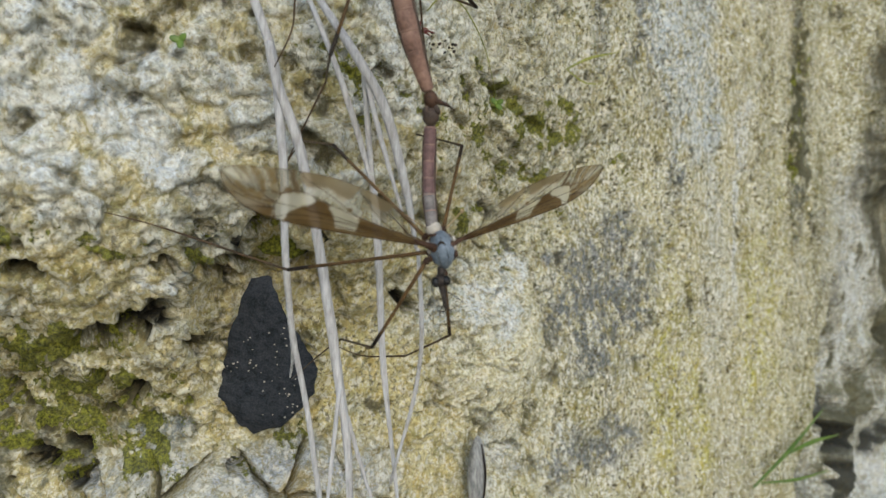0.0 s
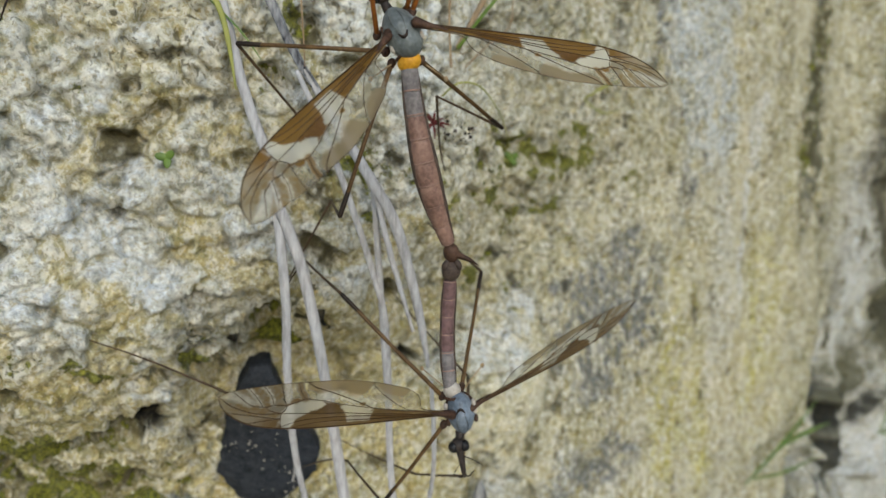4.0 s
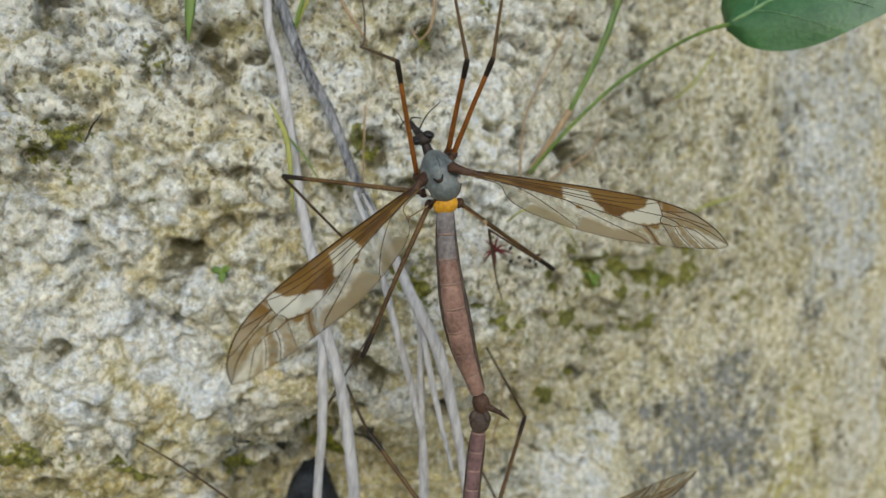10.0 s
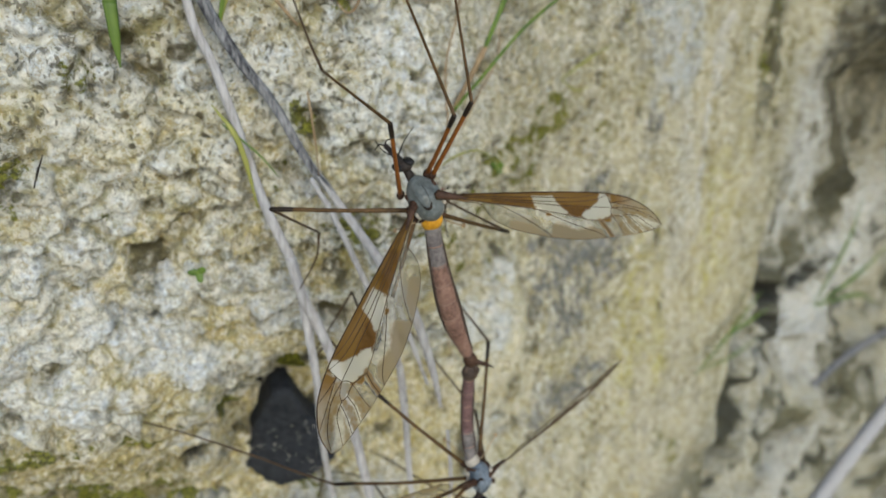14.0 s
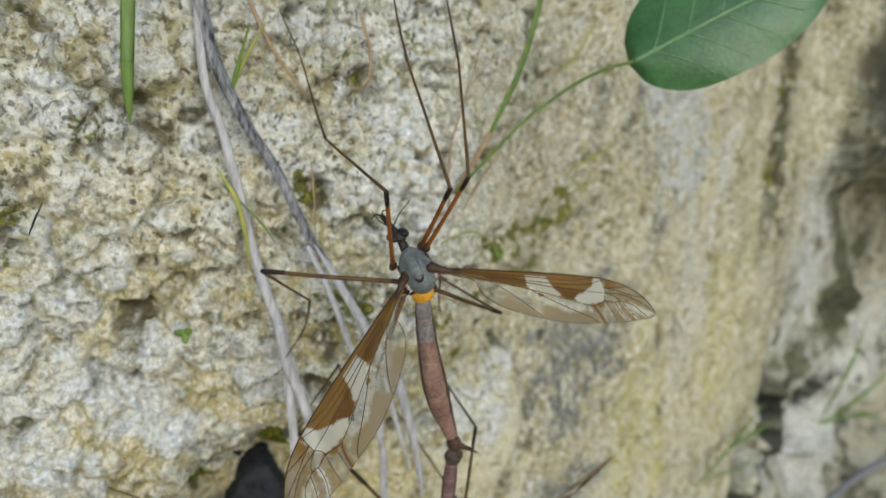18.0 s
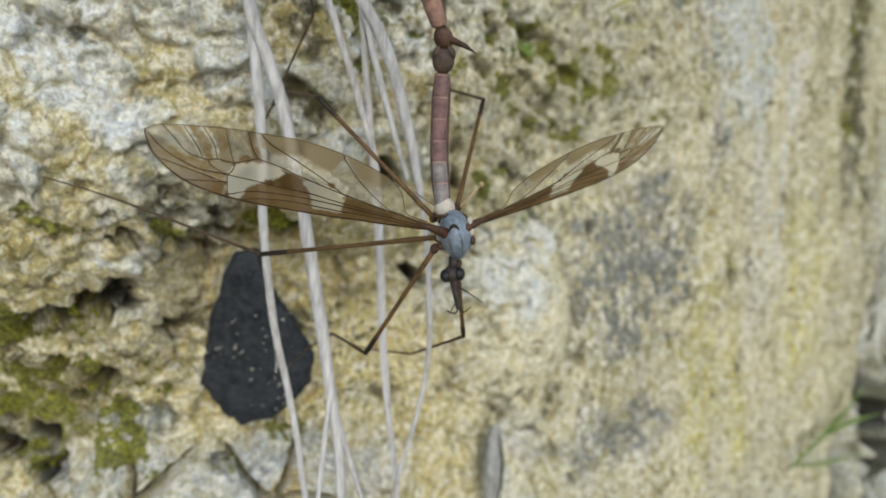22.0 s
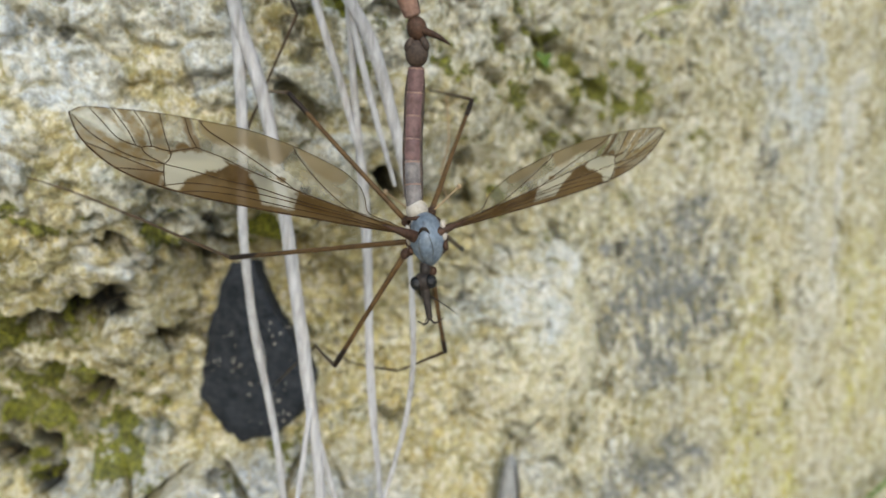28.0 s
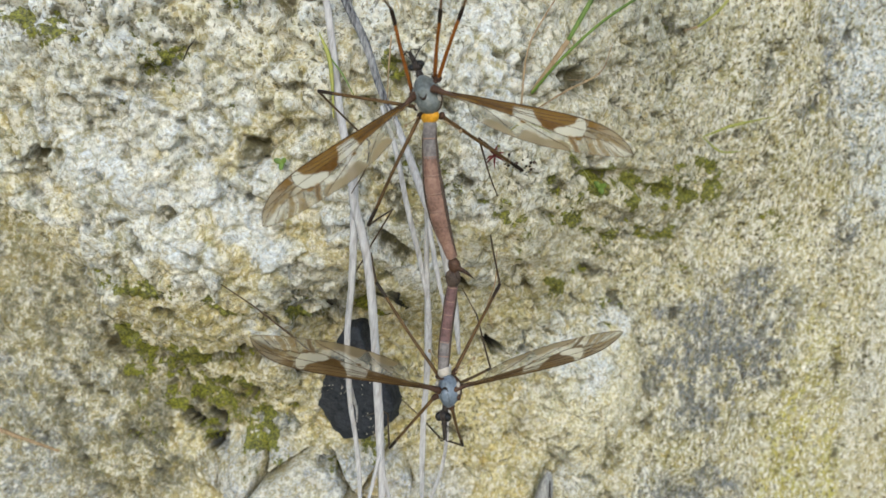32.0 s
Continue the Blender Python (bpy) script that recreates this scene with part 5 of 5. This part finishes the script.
leg(fly_u, ((-6.4, 86.2, 546.4), (-2.4, 81.0, 555.3), (-3.2, 92.5, 568.3), (-4.0, 104.0, 576.0), (-4.5, 114.0, 583.0)), True)
leg(fly_u, ((-9.2, 86.4, 542.2), (-25.5, 86.9, 542.9), (-21.3, 98.2, 536.3), (-22.2, 100.0, 532.0), (-25.0, 101.2, 527.0)), False)
leg(fly_u, ((-5.4, 86.8, 541.4), (4.9, 98.9, 535.0), (-3.6, 101.5, 539.2), (-3.0, 110.0, 533.0), (-2.2, 114.5, 529.5)), False)
leg(fly_u, ((-8.6, 86.6, 541.0), (-14.1, 85.2, 524.2), (-17.7, 103.1, 525.3), (-22.0, 105.5, 518.0), (-25.8, 108.2, 511.5)), False)

# the lower fly
L_AT = (0, 91, 500)
fly_l = crane_fly(L_AT, "slender crane fly with brown and cream wings hanging head down", (-0.3, 91.3, 495.8), (0.4, 91.2, 492.2), (-0.1, 91.3, 497.2),
                  (-0.1, 91.3, 499.9), (-1.0, 91.2, 502.2), (-1.2, 91.3, 502.5), M_THORAX_L, M_CREAM,
                  (((1.2, 91.6, 493.9), (3.0, 92.4, 492.6)), ((0.2, 93.2, 493.0), (-0.6, 94.0, 491.0))),
                  (((-2.2, 92.4, 502.8), (-5.0, 94.5, 504.5)), ((0.4, 92.2, 502.8), (2.6, 93.8, 505.2))))
abdomen(fly_l, [(-1.5, 91.6, 503.0), (-1.9, 92.0, 507.5), (-1.9, 91.9, 512.2), (-1.7, 91.3, 516.4)], (0.82, 0.85, 0.84, 0.82, 0.86, 0.8), 6, (M_ABD_GREY, M_ABD_L), "slender purplish brown abdomen with pale segment rims")
part("clasper", joined(blob((-1.6, 90.7, 517.6), ((0, -0.1, 1.3), (1.15, 0, 0), (0, 1.05, 0)), 14, 9), blob((-2.3, 90.2, 518.3), ((0.2, 0, 0.7), (0.45, 0, 0), (0, 0.5, 0)), 8, 6),
     blob((-0.8, 90.2, 518.4), ((-0.2, 0, 0.7), (0.45, 0, 0), (0, 0.5, 0)), 8, 6)), M_SIDE, fly_l, "swollen dark grey-brown clasper")
wing(fly_l, (-2.1, 89.2, 500.5), (-23.3, 71.1, 508.4), (-16.6, 75.2, 508.6), False, "thin brown and cream marbled wing")
wing(fly_l, (1.6, 91.2, 500.9), (23.9, 101.6, 512.3), (17.8, 97.2, 511.2), False, "thin brown and cream marbled wing")
leg(fly_l, ((-1.8, 91.6, 499.6), (-21.8, 95.6, 497.1), (-33.0, 98.5, 500.6), (-43.0, 101.0, 503.6), (-52.5, 103.1, 505.9)), False)
leg(fly_l, ((-2.2, 91.2, 498.4), (-9.9, 94.9, 486.3), (-16.4, 109.8, 485.5), (-21.0, 118.0, 482.0), (-28.4, 128.1, 475.6)), False)
leg(fly_l, ((0.2, 93.4, 496.6), (1.0, 101.2, 487.2), (-6.2, 112.2, 482.4), (-14.7, 124.1, 480.6), (-20.5, 127.0, 482.2)), False)
leg(fly_l, ((-2.4, 92.4, 501.6), (-15.0, 93.1, 514.2), (-21.5, 104.8, 516.6), (-23.5, 105.6, 514.5), (-25.0, 106.1, 511.8)), False)
leg(fly_l, ((0.0, 93.0, 502.6), (2.9, 103.5, 515.7), (-5.1, 125.1, 521.1), (-7.0, 126.0, 525.0)), False)
leg(fly_l, ((0.8, 92.8, 500.8), (1.8, 111.2, 498.4), (-6.6, 130.1, 502.8), (-11.1, 131.5, 507.8)), False)


# ---- dry stems hanging over the rock ----
def stem(name, lines, mat, label, category="dry stem", group="dry stems"):
    first = lines[0][0][0]
    t = thing(name, first, label, category, group)
    for k, (pts, radii) in enumerate(lines):
        fine = smooth_line(pts, 10)
        rnd = random.Random(k + 3)
        fine = [p + Vector((rnd.uniform(-0.04, 0.04), rnd.uniform(-0.04, 0.04), 0)) for p in fine]
        p = part("stalk" if k == 0 else "branch", tube(fine, radii, 9, 0.75, None, 0.07, k), mat, t)
        if radii[0] > 0.6:
            for q in (-0.5, 0.45):
                part("fibre", tube([v + Vector((q * radii[0], -0.45 * radii[0], 0)) for v in fine[2:-2]], [r * 0.3 for r in radii], 5, 1, None, 0.3, k + 9), mat, p)
    return t


stem("dry_stem", [([(-36.0, 99.5, 585), (-35.3, 99.9, 566.1), (-33.1, 100.8, 558.0), (-30.8, 101.6, 547.7), (-28.8, 102.2, 538.9), (-25.8, 103.2, 529.3), (-24.8, 103.5, 520.0), (-24.1, 103.6, 510.4), (-24.2, 104.5, 500.1),
                   (-24.0, 108.8, 486.3), (-22.4, 112.0, 474.0), (-20.3, 114.0, 456.0)], (0.55, 0.62, 0.68, 0.72, 0.7, 0.6, 0.5, 0.45)),
                  ([(-24.2, 104.4, 500.1), (-24.6, 109.0, 490.0), (-25.6, 116.0, 482.0), (-26.9, 120.0, 477.4)], (0.5, 0.4, 0.3, 0.16))],
     M_STEM, "bleached grey dry stem hanging down the rock, frayed at its end")
stem("dry_stem", [([(-26.2, 102.6, 531.0), (-25.0, 103.0, 524.9), (-22.0, 104.4, 515.6), (-19.4, 105.9, 501.0), (-17.4, 107.6, 485.9), (-15.5, 109.6, 469.4), (-14.9, 110.3, 456.0)], (0.7, 0.8, 0.85, 0.8, 0.85, 0.7, 0.5)),
                  ([(-16.4, 108.2, 478.0), (-17.2, 107.6, 470.0), (-18.4, 107.0, 458.0)], (0.4, 0.35, 0.25)), ([(-15.4, 109.4, 473.0), (-13.4, 111.0, 465.0), (-10.6, 112.6, 455.0)], (0.4, 0.35, 0.2))],
     M_STEM, "bleached grey dry stem hanging down the rock, forked below")
stem("dry_stem", [([(-22.4, 104.0, 542.5), (-19.4, 105.3, 535.5), (-15.7, 104.6, 526.0), (-12.8, 107.2, 516.1), (-10.9, 108.8, 508.5), (-10.4, 111.3, 499.2), (-9.8, 113.4, 480.4), (-7.5, 115.1, 456.0)], (0.35, 0.45, 0.5, 0.5, 0.5, 0.5, 0.45, 0.3))],
     M_STEM, "thin bleached stem hanging down the rock")
stem("dry_stem", [([(-12.3, 104.4, 529.0), (-11.7, 106.5, 518.3), (-11.2, 109.1, 508.4), (-10.6, 112.0, 494.0), (-10.2, 113.0, 482.0), (-9.0, 113.6, 470.0)], (0.35, 0.5, 0.5, 0.4, 0.35, 0.25))],
     M_STEM, "thin bleached stem hanging down the rock")
stem("dry_stem", [([(-36.5, 99.0, 582), (-34.4, 100.3, 569.0), (-30.9, 101.5, 560.5), (-26.3, 103.1, 552.7), (-22.9, 104.2, 545.2), (-19.5, 105.6, 539.5)], (0.85, 0.85, 0.75, 0.7, 0.65, 0.55))],
     M_STEM_D, "dark grey weathered stem lying on the rock")
stem("dry_stem", [([(-21.5, 104.6, 543.0), (-18.9, 105.4, 538.3), (-12.7, 103.7, 528.6), (-8.8, 105.4, 521.0), (-5.8, 108.6, 509.0), (-4.3, 110.6, 500.0)], (0.45, 0.6, 0.8, 0.85, 0.7, 0.3)),
                  ([(-12.0, 103.8, 527.0), (-9.6, 105.6, 517.0), (-6.6, 108.2, 506.0)], (0.4, 0.45, 0.25))],
     M_STEM, "flat bleached stem split along its length")
stem("dry_stem", [([(-3.8, 103.4, 500.0), (-3.3, 104.6, 490.0), (-3.6, 107.5, 482.5), (-5.2, 110.5, 474.0), (-8.8, 113.3, 461.0)], (0.3, 0.38, 0.35, 0.35, 0.22))],
     M_STEM, "thin jointed dry stem hanging in front of the rock")
# thin brown strand close to the rock
stem("dry_stem", [([(-29.5, 100.5, 575.0), (-27.0, 101.6, 569.5), (-22.6, 104.0, 563.2)], (0.3, 0.3, 0.2))], M_STRAW, "short thin brown strand on the rock")
stem("dry_stem", [([(4.5, 128.0, 577.0), (2.9, 127.2, 572.0), (0.1, 121.4, 562.8), (-1.7, 119.6, 556.1), (-1.4, 119.6, 545.7)], (0.08, 0.12, 0.16, 0.18, 0.2))], M_STRAW, "hair-thin dry grass stalk")


# ---- grass and leaf ----
def blade(lines, mats, label, name="grass_blade"):
    t = thing(name, lines[0][0][0], label, "grass", "grass blades on the rock")
    for k, (pts, radii) in enumerate(lines):
        part("blade", tube(smooth_line(pts, 10), radii, 8, 0.35), mats[k], t)
    return t


blade([([(-0.3, 122.0, 549.0), (5.0, 122.0, 559.0)], (0.45, 0.5)), ([(5.0, 122.0, 559.0), (9.2, 121.5, 569.5), (11.8, 121.0, 581.0), (13.0, 121.0, 592.0)], (0.38, 0.5, 0.52, 0.5))], (M_STRAW, M_GRASS), "green grass blade growing up out of a brown sheath")
blade([([(-41.0, 93.0, 590.0), (-41.6, 93.0, 574.0), (-41.8, 92.4, 566.0)], (0.8, 0.8, 0.75)), ([(-41.8, 92.4, 566.0), (-41.9, 92.6, 562.5), (-42.0, 93.0, 559.0)], (0.75, 0.6, 0.08))], (M_GRASS, M_GRASS), "green grass blade hanging over the rock, folded near its tip")
blade([([(-32.5, 102.0, 562.0), (-31.3, 101.0, 566.0), (-29.3, 100.0, 572.0)], (0.1, 0.3, 0.1)), ([(-32.5, 102.0, 562.5), (-30.0, 101.0, 568.0), (-27.5, 100.5, 572.0)], (0.1, 0.28, 0.08))], (M_GRASS, M_GRASS_Y), "small tuft of green grass in a crack")
blade([([(-34.0, 100.5, 553.5), (-31.5, 99.8, 550.0), (-30.4, 100.0, 546.0), (-29.6, 100.6, 539.5)], (0.1, 0.4, 0.35, 0.1)), ([(-33.0, 100.6, 551.0), (-29.0, 101.0, 547.0), (-26.5, 101.5, 543.5)], (0.1, 0.15, 0.06))], (M_GRASS_Y, M_GRASS), "limp yellow-green grass leaf lying along a stem")
blade([([(128.8, 283.0, 401.1), (155.4, 305.0, 410.5), (181.3, 325.0, 424.0)], (0.5, 1.1, 0.2)), ([(150.0, 302.0, 408.0), (172.0, 318.0, 410.0), (196.0, 338.0, 408.0)], (0.4, 1.2, 0.2)), ([(132.9, 285.0, 402.2), (160.0, 308.0, 396.0), (190.0, 336.0, 391.0)], (0.4, 0.8, 0.2))],
      (M_GRASS, M_GRASS, M_GRASS), "bright green grass sprouting from a crack in the rock")
blade([([(255.0, 385.0, 385.0), (290.0, 400.0, 398.0), (345.0, 440.0, 408.0)], (0.6, 1.6, 0.3)), ([(255.0, 388.0, 383.0), (275.0, 395.0, 420.0), (285.0, 400.0, 450.0)], (0.6, 1.5, 0.3)), ([(256.0, 388.0, 383.0), (300.0, 410.0, 380.0), (330.0, 430.0, 365.0)], (0.6, 1.4, 0.3))],
      (M_GRASS, M_GRASS, M_GRASS), "green grass tuft between stones")
blade([([(33.0, 182.0, 548.0), (40.0, 186.0, 552.0), (50.0, 194.0, 556.0)], (0.2, 0.45, 0.1)), ([(33.0, 182.0, 548.0), (38.0, 184.0, 545.0), (44.0, 190.0, 546.0)], (0.2, 0.3, 0.08))], (M_GRASS_Y, M_GRASS_Y), "wispy yellow-green grass on the rock face")
blade([([(27.0, 172.0, 573.0), (31.0, 172.0, 577.0), (35.0, 174.0, 584.0)], (0.3, 0.35, 0.3)), ([(27.0, 172.0, 573.0), (24.0, 172.0, 572.0)], (0.3, 0.15))], (M_GRASS_Y, M_STRAW), "green shoot with a brown foot in the rock")
stem("stick", [([(246.0, 362.0, 342.0), (310.0, 415.0, 334.0), (400.0, 478.0, 324.0), (470.0, 530.0, 318.0)], (2.2, 2.8, 2.8, 2.6))], M_STEM_D, "dark dead stick caught between the stones", "stick", "dead sticks")
stem("stick", [([(270.0, 380.0, 222.0), (330.0, 420.0, 246.0), (400.0, 462.0, 275.0), (470.0, 500.0, 300.0)], (6.5, 6.5, 6.0, 5.5))], M_STEM, "pale grey dead branch lying across the stones", "stick", "dead sticks")


def round_leaf():
    """A broad glossy leaf on a thin stalk."""
    base = Vector((25.8, 116.0, 570.9))
    mid = Vector((0.87, -0.10, 0.49)).normalized()
    nrm = Vector((-0.15, -0.93, 0.33)).normalized()
    crs = nrm.cross(mid).normalized()
    length, half = 34.0, 10.5
    t = thing("leaf_sprig", (-0.3, 122, 549), "broad glossy green leaf on a thin arching green stalk", "leaf")

    def at(s, c, lift=0.0):
        q = min(1, max(0, s))
        w = half * (max(0.0, 1 - (1 - q / 0.42) ** 2.4) ** 0.5 if q < 0.42 else max(0.0, 1 - ((q - 0.42) / 0.58) ** 2.2) ** 0.8) * (1.0 if c > 0 else 0.86)
        p = base + mid * (length * s) + crs * (w * c) + nrm * (-1.6 * c * c + 1.2 * math.sin(s * 3) + 0.4 * math.sin(s * 17 + c * 5) * abs(c) * 0.5 + lift)
        return p

    ns, nc = 40, 24
    top = [at(i / ns, 2 * j / nc - 1) for i in range(ns + 1) for j in range(nc + 1)]
    bot = [p - nrm * (0.34 * (1 - (2 * (q % (nc + 1)) / nc - 1) ** 2) + 0.02) for q, p in enumerate(top)]
    w, off = nc + 1, len(top)
    faces = []
    for i in range(ns):
        for j in range(nc):
            a, b, c, d = i * w + j, i * w + j + 1, (i + 1) * w + j + 1, (i + 1) * w + j
            faces += [(a, b, c, d), (d + off, c + off, b + off, a + off)]
    lf = part("leaf_blade", (top + bot, faces), M_LEAF, t)
    part("midrib", tube([at(s, 0, 0.08) for s in np.linspace(0.02, 0.94, 20)], (0.3, 0.22, 0.1), 7), M_LEAF_V, lf, "pale midrib")
    for k in range(5):
        s = 0.1 + 0.16 * k
        for sg in (-1, 1):
            part("leaf_vein", tube([at(s + 0.20 * q, sg * 0.85 * q, 0.07) for q in np.linspace(0, 1, 8)], (0.09, 0.06, 0.03), 5), M_LEAF_V, lf)
    part("stalk", tube(smooth_line([(-0.3, 122.0, 549.0), (4.5, 119.5, 555.0), (10.6, 119.0, 561.8), (17.4, 118.4, 567.2), (22.5, 117.0, 570.0), (26.6, 116.2, 571.2)], 8), (0.30, 0.27, 0.26, 0.26, 0.32), 8), M_GRASS, t)


round_leaf()


# ---- small things on the rock ----
def seedling(at, size, name="seedling"):
    t = thing(name, at, "tiny bright green seedling leaves in a pit of the rock", "seedling", "seedlings")
    rnd = random.Random(int(at[0] * 10))
    for k in range(3):
        a = k * 2.2 + rnd.random()
        d = Vector((math.cos(a), -0.35, math.sin(a)))
        c = Vector(at) + d * size * 0.6
        part("leaflet", blob(c, (d.normalized() * size, d.cross(Vector((0, 1, 0))).normalized() * size * 0.6, Vector((0, 0.18 * size, 0))), 10, 8), M_GRASS, t)
    part("stalk", tube([Vector(at) + Vector((0, 1.5, -0.5)), Vector(at)], (0.15, 0.12), 6), M_GRASS, t)


seedling((-38.6, 100.0, 530.6), 0.9)
seedling((12.0, 153.0, 532.5), 1.1)


def husk():
    t = thing("husk", (8.5, 178, 443), "grey split insect husk stuck to the rock", "husk")
    c = Vector((8.6, 174.5, 442.5))
    part("shell", blob(c, ((0.3, 1.0, 9.5), (2.4, 1.4, 0), (-0.8, 2.0, 0)), 16, 14, lambda q, w: 1 - 0.25 * abs(q - 0.5)), M_PUPA, t)
    part("seam", tube(smooth_line([c + Vector((1.2, -1.6, 8)), c + Vector((2.2, -1.2, 0)), c + Vector((1.4, -1.6, -8))], 6), (0.15, 0.3, 0.15), 6), M_KNEE, t, "dark open seam")


husk()


# ---- rootlets, twigs and crumbs ----
ROOTLETS = (
    ("thin pale rootlet dangling over a hollow", M_STRAW, [([(-21.9, 103.6, 554.5), (-21.4, 102.8, 549.0), (-21.2, 103.4, 543.0)], (0.16, 0.14, 0.07))]),
    ("looped pale rootlet against the rock", M_STRAW, [([(-15.9, 107.2, 575.0), (-14.3, 106.4, 569.7), (-14.5, 106.2, 566.0), (-16.0, 106.8, 564.6), (-17.4, 107.0, 566.0)], (0.22, 0.25, 0.22, 0.16, 0.08))]),
    ("thin pale rootlet against the rock", M_STRAW, [([(-1.8, 118.6, 519.0), (-1.2, 118.2, 513.0), (-2.1, 118.6, 508.0), (-0.6, 119.6, 503.7)], (0.1, 0.14, 0.12, 0.06))]),
    ("brown dry twiglet bent over the rock", M_STRAW, [([(10.8, 143.2, 562.5), (9.6, 139.0, 556.1), (4.7, 129.0, 550.6), (0.9, 121.5, 546.0)], (0.08, 0.18, 0.2, 0.12)), ([(8.0, 136.0, 554.0), (5.0, 129.5, 553.0)], (0.1, 0.05))]),
    ("short black fibre on the rock", M_KNEE, [([(-53.3, 90.6, 545.6), (-52.4, 90.4, 547.6), (-51.9, 91.4, 549.4)], (0.08, 0.14, 0.05))]),
    ("green-brown curved shoot springing from the rock", M_GRASS_Y, [([(-2.7, 117.4, 541.0), (-0.2, 116.0, 542.8), (3.6, 120.0, 542.6), (8.0, 131.0, 538.6), (11.6, 147.0, 532.6)], (0.14, 0.16, 0.15, 0.12, 0.1))]),
    ("pale straw lying on the lower rock", M_STRAW, [([(-141.0, 124.0, 447.6), (-128.0, 125.0, 446.0), (-113.5, 126.5, 444.6)], (0.5, 0.6, 0.3))]),
)
for text, mat, lines in ROOTLETS:
    stem("rootlet", lines, mat, text, "rootlet", "rootlets and fibres")


def withered_sprig():
    t = thing("withered_sprig", (-3.6, 117, 536.5), "withered dark red rosette with black crumbs in a hollow", "plant")
    rnd = random.Random(8)
    for k in range(9):
        a = k * 0.7 + rnd.uniform(-0.2, 0.2)
        c = Vector((-4.0, 115.6, 536.6))
        e = c + Vector((math.cos(a) * rnd.uniform(1.4, 2.8), rnd.uniform(-0.8, 0.6), math.sin(a) * rnd.uniform(1.4, 2.8)))
        part("frond", tube(smooth_line([c, c.lerp(e, 0.5) + Vector((0, -0.5, 0.2)), e], 4), (0.16, 0.22, 0.06), 6), M_RED, t)
    for k in range(18):
        c = Vector((0.2 + rnd.gauss(0, 1.6), 119.6 + rnd.uniform(-0.6, 0.5), 535.4 + rnd.gauss(0, 1.1)))
        c.y += 0.9 * (c.x - 0.2)
        r = rnd.uniform(0.12, 0.34)
        part("crumb", blob(c, ((r, 0, r * 0.3), (0, r * 0.8, 0), (-r * 0.2, 0, r * 0.9)), 7, 5), M_KNEE if k % 3 else M_SIDE, t)


withered_sprig()


def motions():
    rows = []
    for t, x, y, z, yaw, pitch, roll in ROWS:
        d = float(np.interp(t, [f[0] for f in FOCUS], [f[1] for f in FOCUS]))
        rows.append((t, pose(METRES * x, METRES * y, EYE + METRES * z, 90 + pitch, roll, yaw) @ pose(0, 0, -d)))
    walk(focus, rows)


motions()
